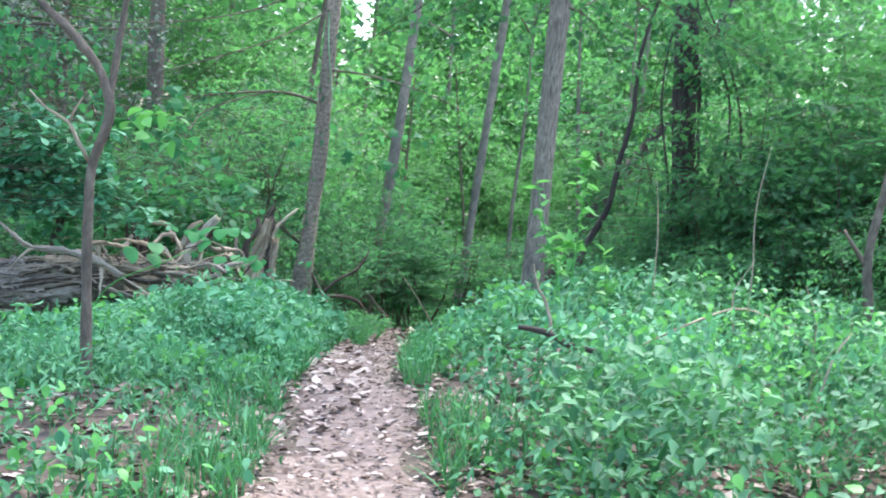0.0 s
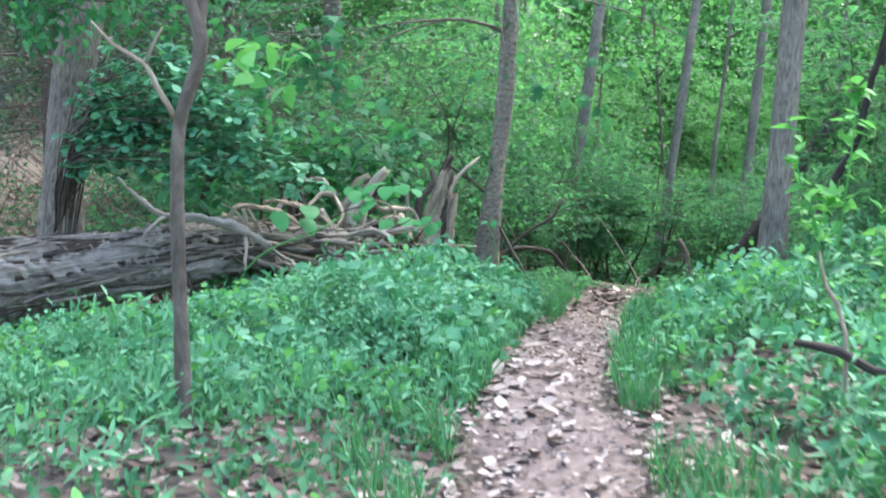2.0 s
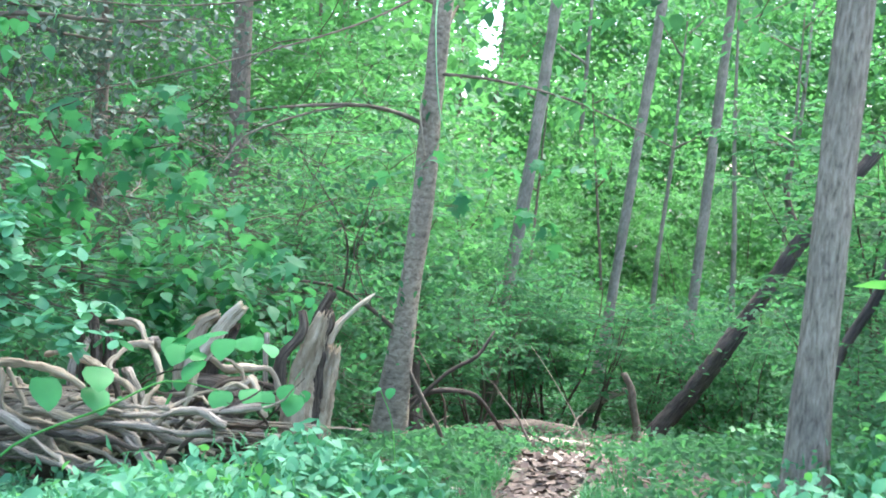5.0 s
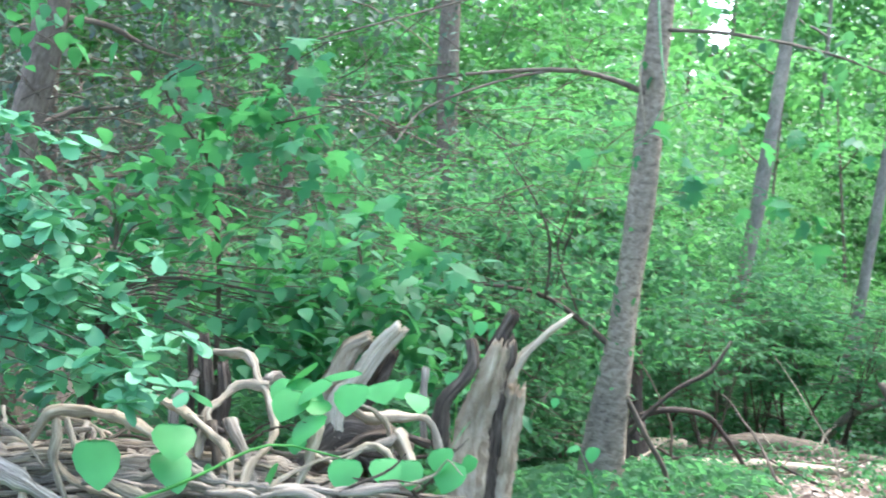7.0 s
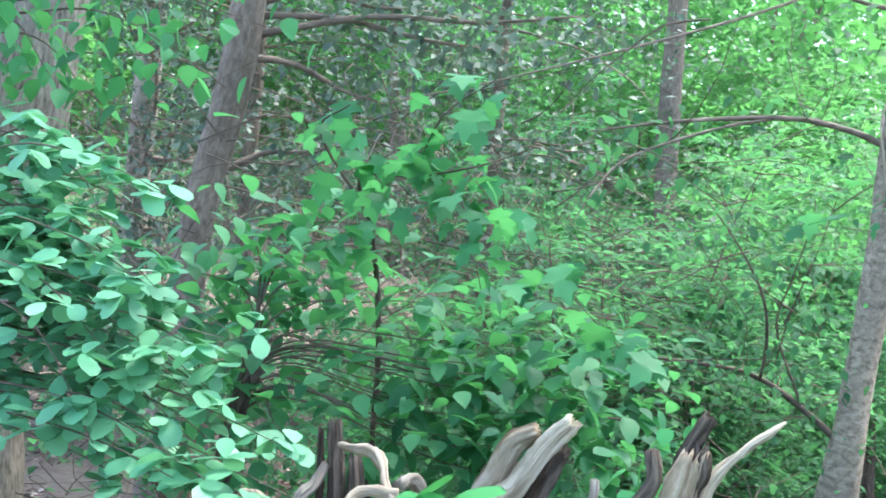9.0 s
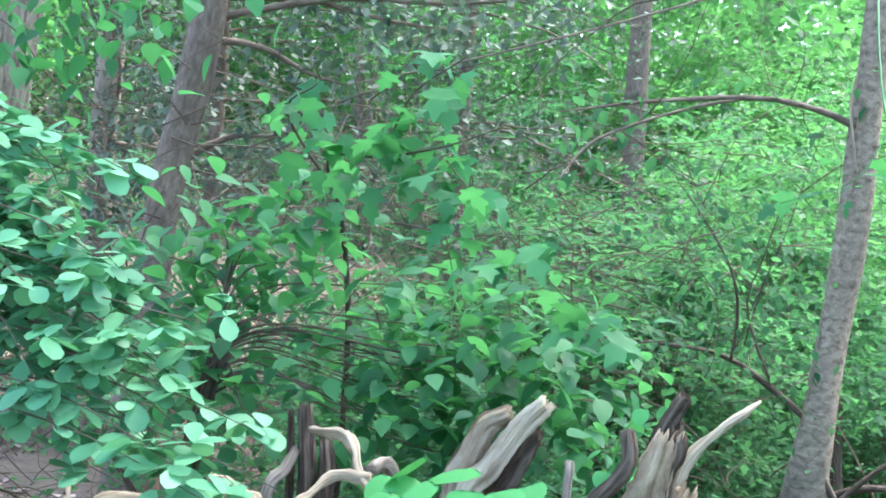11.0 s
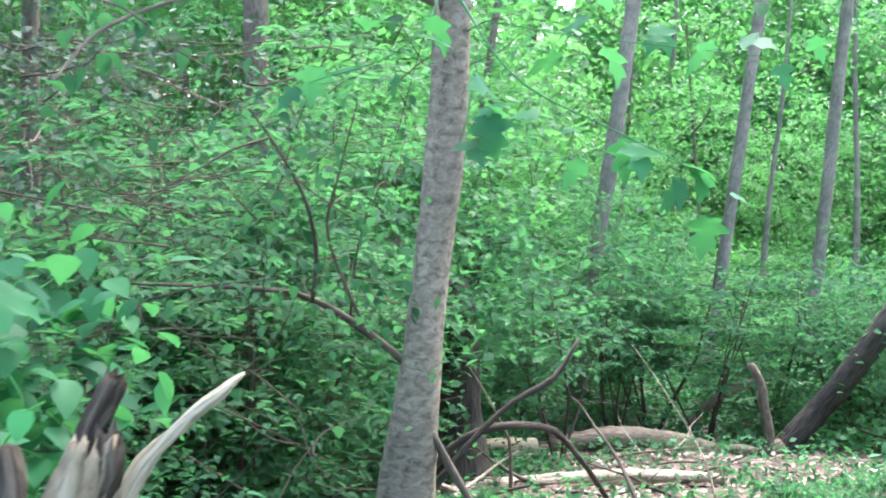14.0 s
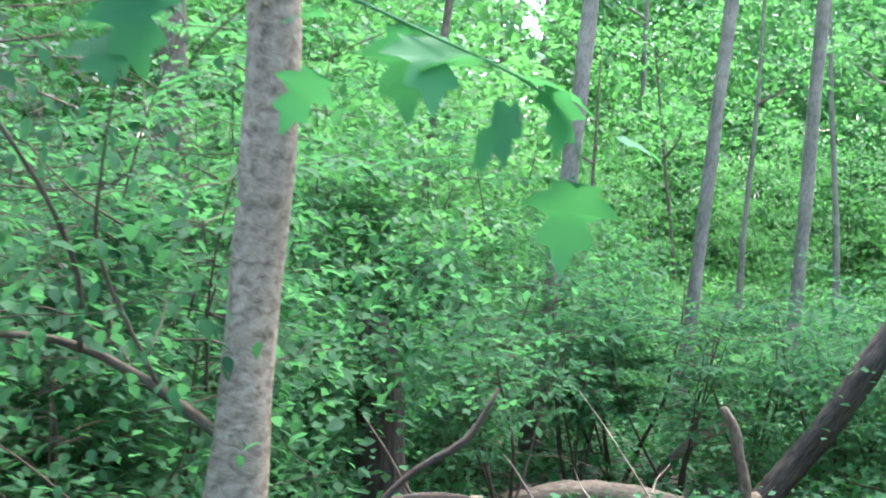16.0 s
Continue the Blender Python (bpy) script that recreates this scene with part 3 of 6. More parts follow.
def sprays(n_sprays, per, centre, radii, rng=RNG, flat=0.12, spread_r=0.45):
    """Leaves in flat sprays within an ellipsoid, as on layered twigs."""
    c = blob(centre, radii, n_sprays, rng, 0.25)
    a = rng.normal(0, 1, (n_sprays, per, 3)) * np.array([spread_r, spread_r, flat])
    return (c[:, None, :] + a).reshape(-1, 3)


def tree(name, label, line, mat, sides=20, crown_n=2600, crown_r=2.6, leaf=0.2, limbs=5, rough=0.035, ridges=0, ridge_depth=0.0, seed=1, group="", leaf_mat=None):
    """A tree from its trunk's line (x, y, z, radius), root to top, with limbs and a crown of leaves."""
    rng = np.random.default_rng(seed)
    base = Vector(line[0][:3])
    root = thing(name, base, label, "tree", group)
    local = [(x - base.x, y - base.y, z - base.z, r) for x, y, z, r in line]
    local[0] = (*local[0][:2], local[0][2] - 0.15, local[0][3] * 1.35)
    tube("trunk", local, mat, root, sides=sides, step=0.12, rough=rough, seed=seed, ridges=ridges, ridge_depth=ridge_depth)
    top = np.array(local[-1][:3])
    low = np.array(local[-2][:3])
    tips = []
    for i in range(limbs):
        s = rng.uniform(0.0, 0.9)
        p = low + (top - low) * s
        a = rng.uniform(0, 6.28)
        pts = limb_points(p, (math.cos(a), math.sin(a), 0.5), rng.uniform(1.5, 2.8), 0.05, rng=rng)
        tips.append(pts[-1][:3])
        tube("limb", pts, mat, root, sides=6, step=0.3, rough=0.05, seed=seed + i)
    if crown_n:
        per = 26
        pos = [sprays(max(1, crown_n // per // (limbs + 1)), per, c, (crown_r * 0.55, crown_r * 0.55, crown_r * 0.4), rng, 0.15, 0.4) for c in [top, *tips]]
        pos = np.concatenate(pos)
        leaves("crown", pos, rng.uniform(leaf * 0.7, leaf * 1.2, len(pos)), T_SMALL, leaf_mat or M_CANOPY, root, 0.5, 0.3, rng=rng)
    return root


def gz(x, y):
    return float(land(x, y))


# grey flaky tree beside the stump (leaning a little)
tree("tree", "slender grey tree with rough flaky bark beside the root tangle",
     [(-1.65, 14.5, gz(-1.65, 14.5), 0.125), (-1.545, 14.5, 0.3, 0.094), (-1.45, 14.5, 1.3, 0.086), (-1.4, 14.5, 2.5, 0.08), (-1.28, 14.6, 4.5, 0.07), (-1.1, 14.8, 9.0, 0.06), (-1.0, 14.9, 11.0, 0.03)],
     M_BARK_A, 24, rough=0.05, seed=3)
# grey furrowed tree by the path
tree("tree", "straight grey tree with furrowed bark standing in creeper",
     [(0.8, 10.2, gz(0.8, 10.2), 0.115), (0.8, 10.2, 0.5, 0.088), (0.83, 10.2, 1.5, 0.082), (0.88, 10.2, 2.9, 0.076), (1.0, 10.3, 6.0, 0.075), (1.1, 10.4, 9.5, 0.04)],
     M_BARK_B, 28, rough=0.03, ridges=11, ridge_depth=0.035, seed=4)
tree("tree", "slim leaning grey tree beyond the path's dip",
     [(-1.62, 27, gz(-1.62, 27), 0.15), (-1.42, 27, -1.3, 0.125), (-1.05, 27, 1.5, 0.115), (-0.8, 27, 4.0, 0.1), (-0.4, 27, 8.0, 0.1), (-0.2, 27, 11.0, 0.05)], M_BARK_C, seed=5)
tree("tree", "thin dark-grey tree down the slope",
     [(0.38, 30, gz(0.38, 30), 0.14), (0.62, 30, -1.5, 0.11), (0.96, 30, 1.8, 0.1), (1.3, 30, 5.0, 0.1), (1.8, 30, 10, 0.05)], M_BARK_C, seed=6)
tree("tree", "slim grey tree far down the slope",
     [(2.4, 33, gz(2.4, 33), 0.16), (2.6, 33, -1.5, 0.125), (2.84, 33, 2.5, 0.115), (3.1, 33, 7, 0.09), (3.2, 33, 11, 0.05)], M_BARK_C, seed=7)
tree("tree", "stout tree with deeply furrowed grey-brown bark behind the fallen log",
     [(-4.74, 11.2, gz(-4.74, 11.2), 0.22), (-4.68, 11.2, 0.3, 0.172), (-4.57, 11.2, 1.2, 0.162), (-4.44, 11.2, 2.1, 0.155), (-4.0, 11.4, 6, 0.13), (-3.8, 11.5, 11, 0.06)], M_BARK_B, 30, rough=0.03, ridges=14, ridge_depth=0.05, seed=8)
tree("tree", "brown-grey tree half hidden behind the thicket",
     [(-5.85, 25.5, gz(-5.85, 25.5), 0.23), (-5.95, 25.5, 1.0, 0.175), (-6.0, 25.5, 3.0, 0.165), (-6.0, 25.6, 7, 0.13), (-5.9, 25.8, 12, 0.05)], M_SAP, crown_n=4200, crown_r=3.4, seed=9)
tree("tree", "dark furrowed trunk half hidden by leafy shrubs",
     [(-2.2, 20, gz(-2.2, 20), 0.27), (-2.2, 20, -1.3, 0.195), (-2.22, 20, -0.7, 0.18), (-2.24, 20, -0.35, 0.16), (-2.26, 20, -0.1, 0.1)], M_BARK_D, 24, 1500, 1.7, 0.1, 0, ridges=11, ridge_depth=0.06, seed=10, leaf_mat=M_UNDER)
tree("tree", "dark tree hung with vines beside the path",
     [(2.72, 14, gz(2.72, 14), 0.22), (2.74, 14, 0.7, 0.13), (2.66, 14, 2.2, 0.125), (2.6, 14, 4, 0.115), (2.5, 14, 9, 0.06)], M_BARK_D, 24, ridges=9, ridge_depth=0.08, seed=12)
tree("tree", "brown-grey tree in the open hollow",
     [(-10.75, 19, gz(-10.75, 19), 0.2), (-10.6, 19, 1.0, 0.165), (-10.5, 19, 2.6, 0.15), (-10.3, 19, 6, 0.1), (-10, 19, 10, 0.04)], M_BARK_C, seed=13)
tree("tree", "reddish-brown tree with bare lower branches in the hollow",
     [(-6.45, 14.6, gz(-6.45, 14.6), 0.16), (-6.24, 14.6, 1.0, 0.125), (-5.9, 14.6, 2.5, 0.118), (-5.6, 14.7, 6, 0.1), (-5.3, 14.8, 10, 0.05)], M_SAP, rough=0.06, ridges=7, ridge_depth=0.06, seed=14)

# crooked sapling
sap = thing("sapling", (-1.67, 5.95, gz(-1.67, 5.95)), "crooked thin brown sapling with a dead side branch", "sapling")
z0 = gz(-1.67, 5.95)
tube("stem", [(0, 0, -0.1, 0.032), (-0.015, 0, 0.5, 0.026), (-0.02, 0, 0.9 - z0 + 0.1, 0.024), (-0.01, 0, 1.27 - z0, 0.025), (0.05, 0, 1.45 - z0, 0.024), (0.07, 0, 1.56 - z0, 0.025), (0.02, 0, 1.72 - z0, 0.022), (-0.12, 0, 1.9 - z0, 0.022), (-0.33, 0.05, 2.1 - z0, 0.018), (-0.6, 0.1, 2.6 - z0, 0.01)], M_SAP, sap, sides=12, step=0.05, rough=0.05)
tube("fork", [(0.06, 0, 1.55 - z0, 0.02), (0.08, 0.02, 1.75 - z0, 0.018), (0.14, 0.05, 2.3 - z0, 0.014), (0.2, 0.05, 3.2 - z0, 0.008)], M_SAP, sap, sides=10, rough=0.04)
tube("dead_branch", [(-0.02, 0, 1.29 - z0, 0.012), (-0.08, -0.02, 1.4 - z0, 0.01), (-0.12, -0.03, 1.48 - z0, 0.009), (-0.22, -0.05, 1.54 - z0, 0.007), (-0.3, -0.05, 1.62 - z0, 0.004)], M_ROOT, sap, "pale dead side branch", sides=8)
tube("dead_twig", [(-0.12, -0.03, 1.47 - z0, 0.007), (-0.09, -0.03, 1.54 - z0, 0.006), (-0.05, -0.04, 1.6 - z0, 0.004)], M_ROOT, sap, "pale dead twig", sides=8)
leaves("foliage", np.concatenate([blob((0.25, 0.1, 1.5 - z0), (0.14, 0.2, 0.12), 26), blob((-0.4, 0.1, 2.7 - z0), (0.4, 0.3, 0.3), 120), blob((0.2, 0.1, 2.9 - z0), (0.4, 0.3, 0.5), 120)]), RNG.uniform(0.06, 0.1, 266), T_OVAL, M_WEED, sap, 0.5, 0.3)

# leaning dead trunk with a ground branch
lean = thing("leaning_dead_trunk", (1.0, 24, gz(1.0, 24)), "dark dead trunk leaning up from the forest floor", "dead tree")
zb = gz(1.0, 24)


def lean_part(name, pts, mat, label="", sides=12, rough=0.08):
    return tube(name, [(x - 1.0, y - 24, z - zb, r) for x, y, z, r in pts], mat, lean, label, sides=sides, rough=rough, step=0.07, ridges=7, ridge_depth=0.04)


lean_part("trunk", [(0.9, 24.05, -2.95, 0.19), (1.18, 24, -2.45, 0.16), (1.72, 24, -1.74, 0.142), (2.28, 24, -0.88, 0.132), (2.85, 24, 0.05, 0.122), (3.28, 24, 0.82, 0.112), (4.3, 24.1, 2.2, 0.095), (4.8, 24.2, 3.1, 0.08), (5.4, 24.3, 4.6, 0.05)], M_BARK_D, sides=22)
lean_part("ground_branch", [(1.1, 23.85, -2.4, 0.085), (0.92, 23.7, -2.5, 0.075), (0.6, 23.68, gz(0.6, 23.68) + 0.09, 0.066), (0.25, 23.66, gz(0.25, 23.66) + 0.1, 0.064), (-0.2, 23.65, gz(-0.2, 23.65) + 0.08, 0.06), (-0.7, 23.6, gz(-0.7, 23.6) + 0.07, 0.052), (-1.4, 23.5, gz(-1.4, 23.5) + 0.04, 0.04), (-2.2, 23.4, gz(-2.2, 23.4) + 0.03, 0.022)], M_SAP, "grey-brown branch lying along the ground")
lean_part("upright_branch", [(0.86, 23.68, -2.55, 0.075), (0.95, 23.68, -2.35, 0.066), (0.93, 23.68, -2.15, 0.062), (0.86, 23.68, -1.88, 0.058), (0.83, 23.68, -1.65, 0.053), (0.7, 23.68, -1.42, 0.048)], M_SAP, "broken upright branch")
lean_part("side_branch", [(3.28, 24, 0.8, 0.06), (3.05, 23.95, 1.2, 0.05), (2.95, 23.9, 1.6, 0.038), (3.0, 23.9, 2.1, 0.025), (2.5, 23.8, 2.25, 0.014)], M_TWIG, sides=8)

# curved dark stem behind the furrowed tree
tagged(tube("curved_stem", [(1.35, 13, gz(1.35, 13) - 0.1, 0.042), (1.5, 13, 0.35, 0.037), (1.75, 13, 0.9, 0.033), (1.84, 13, 1.4, 0.03), (1.95, 13, 1.9, 0.026), (2.0, 13, 2.6, 0.02), (2.3, 13, 3.6, 0.015)], M_BARK_D, sides=10, rough=0.06), "thin dark curved stem rising beside the furrowed tree", "sapling")
rs = thing("sapling", (2.82, 8, gz(2.82, 8)), "short grey sapling with forked dead branches", "sapling")
tube("stem", [(0, 0, -0.1, 0.04), (0, 0, 0.4, 0.035), (-0.03, 0, 0.8, 0.03), (0.05, 0, 1.3, 0.024), (0.2, 0.1, 2.2, 0.012)], M_SAP, rs, sides=10, rough=0.06)
tube("branch", [(-0.02, 0, 0.7, 0.02), (-0.12, 0, 0.83, 0.016), (-0.2, 0, 0.95, 0.01)], M_SAP, rs, sides=8)

# ---- fallen log and root tangle ----
log = thing("fallen_log", (-3.4, 9.9, gz(-3.4, 9.9)), "big fallen log with grey fibrous wood and a broken root tangle", "log")
lz = gz(-3.4, 9.9)
WX, WY = 3.4, -9.9


def root(name, pts, mat=None, label="", sides=10, parent=None):
    return tube(name, [(x + WX, y + WY, z - lz, r * (0.8 if name == "root" else 1.0)) for x, y, z, r in pts], mat or M_ROOT, parent or log, label, sides=sides, step=0.025, rough=0.13, wander=0.011 if "root" in name or "strand" in name else 0.0, ridges=4 if sides < 20 else 15, ridge_depth=0.13 if sides < 20 else 0.06, seed=int(abs(pts[0][0]) * 997) % 50)


def shard(name, pts, width, thick, mat, label, seed, jag=0.0, parent=None):
    """A split slab of wood along pts: flat section, furrowed faces, jagged end."""
    rng_ = np.random.default_rng(seed)
    pts = [(pts[0][0], pts[0][1], pts[0][2] - 0.3)] + list(pts)
    line = spline([(*p, w) for p, w in zip(pts, [width[0]] + list(width))], 0.02)
    n, sides = len(line), 30
    ang = np.linspace(0, 2 * np.pi, sides, endpoint=False)
    tan = np.gradient(line[:, :3], axis=0)
    tan /= np.linalg.norm(tan, axis=1)[:, None]
    fur = rng_.normal(0, 0.11, sides)
    drift = np.cumsum(rng_.normal(0, 0.05, (n, sides)), axis=0)
    v, uv = [], []
    for i in range(n):
        side = np.cross(tan[i], (0.25, 1, 0))
        side /= np.linalg.norm(side)
        face = np.cross(side, tan[i])
        w = line[i, 3]
        k = 0.95 + fur * (1 + 0.4 * math.sin(i * 0.4)) + np.clip(drift[i], -0.25, 0.2) + rng_.normal(0, 0.05, sides)
        ring = line[i, :3] + k[:, None] * (np.cos(ang)[:, None] * side * w + np.sin(ang)[:, None] * face * min(thick, w * 1.2))
        if i == n - 1:
            ring = ring + tan[i] * rng_.uniform(-jag, jag, sides)[:, None]
        v.append(ring + np.array([WX, WY, -lz]))
        uv.append(np.stack([ang * 0.03, np.full(sides, i * 0.02)], 1))
    v, uv = np.concatenate(v), np.concatenate(uv)
    k, kk = np.arange(sides), (np.arange(sides) + 1) % sides
    f = np.concatenate([np.concatenate([np.stack([i * sides + k, i * sides + kk, (i + 1) * sides + kk], 1), np.stack([i * sides + k, (i + 1) * sides + kk, (i + 1) * sides + k], 1)]) for i in range(n - 1)])
    v = np.vstack([v, v[-sides:].mean(0) - tan[-1] * jag])
    uv = np.vstack([uv, uv[-1]])
    f = np.vstack([f, np.stack([np.full(sides, len(v) - 1), (n - 1) * sides + k, (n - 1) * sides + kk], 1)])
    return mesh_object(name, v, f, mat, parent or log, uv, False, label)


BOLE = [(-7.2, 8.9, -0.35, 0.36), (-5.6, 9.3, -0.2, 0.32), (-4.33, 9.65, -0.04, 0.28), (-3.24, 9.95, 0.15, 0.185), (-2.7, 10.15, 0.22, 0.15), (-2.3, 10.35, 0.22, 0.12), (-1.95, 10.5, 0.15, 0.08)]
root("bole", BOLE, M_DEAD, "weathered grey fibrous bole", 44)
rng = np.random.default_rng(5)
bx, by, bz, br = np.array(BOLE).T
for k in range(120):
    s0, ln = rng.uniform(-5.0, -2.5), rng.uniform(0.5, 1.5)
    a0, tw = rng.uniform(-0.9, 2.3), rng.uniform(-0.9, 0.9)
    pts = []
    for q in np.linspace(0, 1, 7):
        x = min(s0 + ln * q, -1.95)
        rr = np.interp(x, bx, br) * rng.uniform(0.95, 1.12) + 0.006
        a = a0 + tw * q
        pts.append((s0 + ln * q, np.interp(x, bx, by) - rr * math.sin(a), np.interp(x, bx, bz) + rr * math.cos(a), rng.uniform(0.006, 0.018) * (1 - 0.6 * q)))
    root("wood_strand", pts, (M_DEAD, M_ROOT, M_DEAD, M_ROT)[k % 4], sides=6)
root("root", [(-2.52, 10.6, 0.65, 0.02), (-2.33, 10.5, 0.66, 0.02), (-2.26, 10.45, 0.59, 0.018), (-2.19, 10.4, 0.51, 0.017), (-2.15, 10.3, 0.41, 0.017), (-2.15, 10.15, 0.36, 0.018), (-2.14, 10.05, 0.29, 0.018), (-2.12, 10.0, 0.25, 0.015)], M_ROOT)
root("root", [(-2.23, 10.45, 0.58, 0.018), (-2.33, 10.4, 0.58, 0.02), (-2.37, 10.3, 0.51, 0.022), (-2.37, 10.25, 0.45, 0.02), (-2.37, 10.2, 0.36, 0.018)], M_ROOT)
root("root", [(-2.74, 10.4, 0.5, 0.014), (-2.58, 10.3, 0.52, 0.016), (-2.4, 10.2, 0.5, 0.018), (-2.23, 10.1, 0.45, 0.018), (-2.15, 10.0, 0.39, 0.017), (-2.1, 9.9, 0.3, 0.014)], M_ROOT)
root("root", [(-2.89, 10.0, 0.4, 0.02), (-2.84, 10.0, 0.47, 0.022), (-2.8, 10.0, 0.5, 0.022), (-2.73, 10.05, 0.51, 0.024), (-2.63, 10.1, 0.49, 0.022), (-2.48, 10.1, 0.45, 0.018), (-2.36, 10.1, 0.38, 0.014)], M_ROOT)
root("root", [(-2.75, 9.95, 0.5, 0.016), (-2.71, 9.9, 0.43, 0.016), (-2.71, 9.88, 0.38, 0.014), (-2.65, 9.85, 0.27, 0.012)], M_ROOT)
root("root", [(-2.72, 9.95, 0.5, 0.013), (-2.65, 9.9, 0.41, 0.013), (-2.6, 9.88, 0.32, 0.01)], M_ROOT)
root("root", [(-2.79, 9.6, 0.58, 0.005), (-2.75, 9.65, 0.54, 0.006), (-2.69, 9.7, 0.48, 0.006), (-2.66, 9.75, 0.4, 0.004)], M_ROOT)
root("root", [(-2.3, 10.3, 0.47, 0.03), (-2.24, 10.25, 0.41, 0.034), (-2.18, 10.2, 0.35, 0.03), (-2.13, 10.15, 0.24, 0.025)], M_DEAD)
root("root", [(-2.35, 10.25, 0.47, 0.025), (-2.29, 10.2, 0.36, 0.028), (-2.25, 10.15, 0.25, 0.025)], M_ROT)
root("root", [(-2.0, 10.6, 0.51, 0.02), (-1.93, 10.65, 0.45, 0.021), (-1.83, 10.7, 0.45, 0.02), (-1.73, 10.75, 0.44, 0.02), (-1.69, 10.75, 0.36, 0.018), (-1.68, 10.75, 0.25, 0.015)], M_ROOT)
root("root", [(-1.96, 10.58, 0.52, 0.012), (-1.87, 10.55, 0.5, 0.013), (-1.83, 10.6, 0.43, 0.012), (-1.82, 10.62, 0.33, 0.01)], M_ROOT)
root("root", [(-2.0, 10.35, 0.5, 0.018), (-1.99, 10.3, 0.45, 0.02), (-1.99, 10.25, 0.39, 0.021), (-2.0, 10.2, 0.3, 0.02), (-1.99, 10.15, 0.22, 0.018)], M_ROOT)
root("root", [(-1.86, 10.2, 0.32, 0.012), (-1.85, 10.25, 0.38, 0.013), (-1.8, 10.3, 0.44, 0.013), (-1.73, 10.3, 0.42, 0.012), (-1.67, 10.3, 0.35, 0.01)], M_ROOT)
root("root", [(-2.07, 10.5, 0.29, 0.022), (-1.94, 10.6, 0.37, 0.024), (-1.81, 10.65, 0.4, 0.022), (-1.7, 10.7, 0.37, 0.02)], M_ROT)
root("root", [(-1.8, 10.6, 0.42, 0.03), (-1.74, 10.55, 0.35, 0.03), (-1.69, 10.5, 0.26, 0.025)], M_ROOT)
root("root", [(-2.31, 10.6, 0.56, 0.03), (-2.31, 10.7, 0.56, 0.03), (-2.31, 10.75, 0.51, 0.025)], M_DEAD)
root("root", [(-3.37, 9.3, 0.76, 0.008), (-3.22, 9.35, 0.6, 0.018), (-3.09, 9.4, 0.51, 0.028), (-2.86, 9.5, 0.49, 0.034), (-2.64, 9.55, 0.43, 0.034), (-2.46, 9.6, 0.31, 0.026)], M_DEAD, "broken limb lying over the log")
root("root", [(-3.09, 9.4, 0.51, 0.014), (-3.17, 9.35, 0.44, 0.011), (-3.24, 9.3, 0.33, 0.006)], M_ROOT)
root("root", [(-2.64, 9.6, 0.44, 0.012), (-2.6, 9.55, 0.3, 0.014), (-2.6, 9.5, 0.16, 0.012)], M_ROOT)
root("root", [(-2.46, 9.6, 0.3, 0.012), (-2.33, 9.55, 0.24, 0.014), (-2.2, 9.5, 0.17, 0.01)], M_ROOT)
shard("slab", [(-2.31, 11.35, 0.32), (-2.24, 11.37, 0.42), (-2.15, 11.4, 0.57), (-2.05, 11.4, 0.68)], [0.044, 0.042, 0.038, 0.03], 0.025, M_BLEACH, 'bleached broken slab', 1, 0.015)
shard("slab", [(-2.39, 11.4, 0.33), (-2.34, 11.4, 0.43), (-2.28, 11.42, 0.56), (-2.19, 11.42, 0.62)], [0.05, 0.052, 0.045, 0.03], 0.03, M_STUMP, 'mottled grey broken slab', 2, 0.012)
# Dark-coloured slab stands in for the dark hollow beside the bleached slab.
shard("slab", [(-2.24, 11.45, 0.31), (-2.19, 11.45, 0.41), (-2.1, 11.45, 0.57)], [0.05, 0.05, 0.03], 0.02, M_ROT, 'dark slab set in for a hollow', 3, 0.02)
shard("slab", [(-2.65, 10.8, 0.33), (-2.65, 10.8, 0.47), (-2.67, 10.82, 0.56), (-2.69, 10.84, 0.67)], [0.035, 0.03, 0.028, 0.018], 0.025, M_ROT, 'dark upright splinter', 11, 0.015)
shard("slab", [(-2.74, 10.85, 0.31), (-2.74, 10.85, 0.47), (-2.76, 10.87, 0.63)], [0.016, 0.014, 0.008], 0.012, M_ROT, 'dark upright splinter', 12, 0.01)
shard("slab", [(-2.58, 10.8, 0.36), (-2.57, 10.8, 0.48), (-2.59, 10.82, 0.57)], [0.03, 0.028, 0.02], 0.02, M_ROT, 'dark upright splinter', 13, 0.01)
shard("slab", [(-2.73, 10.7, 0.4), (-2.7, 10.75, 0.47), (-2.69, 10.8, 0.53)], [0.02, 0.018, 0.012], 0.015, M_DEAD, 'pale leaning splinter', 14, 0.01)

for k in range(66):
    x0, y0, z0_ = rng.uniform(-3.4, -2.15), rng.uniform(9.8, 10.4), rng.uniform(0.1, 0.42)
    pts = [(x0, y0, z0_, 0.012)]
    for q in range(4):
        x0, y0, z0_ = x0 + rng.normal(0.11, 0.05), y0 + rng.normal(0.0, 0.04), z0_ - rng.uniform(-0.03, 0.09)
        pts.append((x0, y0, z0_, rng.uniform(0.007, 0.017)))
    root("root_strand", pts, (M_DEAD, M_ROOT, M_ROT, M_DEAD)[k % 4], sides=7)
for k in range(56):
    x, y = rng.uniform(-3.3, -1.7), rng.uniform(9.75, 10.6)
    p = limb_points((x, y, rng.uniform(0.0, 0.42)), (rng.normal(0.8, 0.5), rng.normal() * 0.4, rng.normal(-0.1, 0.3)), rng.uniform(0.3, 0.7), rng.uniform(0.006, 0.015), 0.24, 5, rng, -0.03)
    root("thin_root", p, M_ROOT if k % 2 else M_ROT, sides=7)
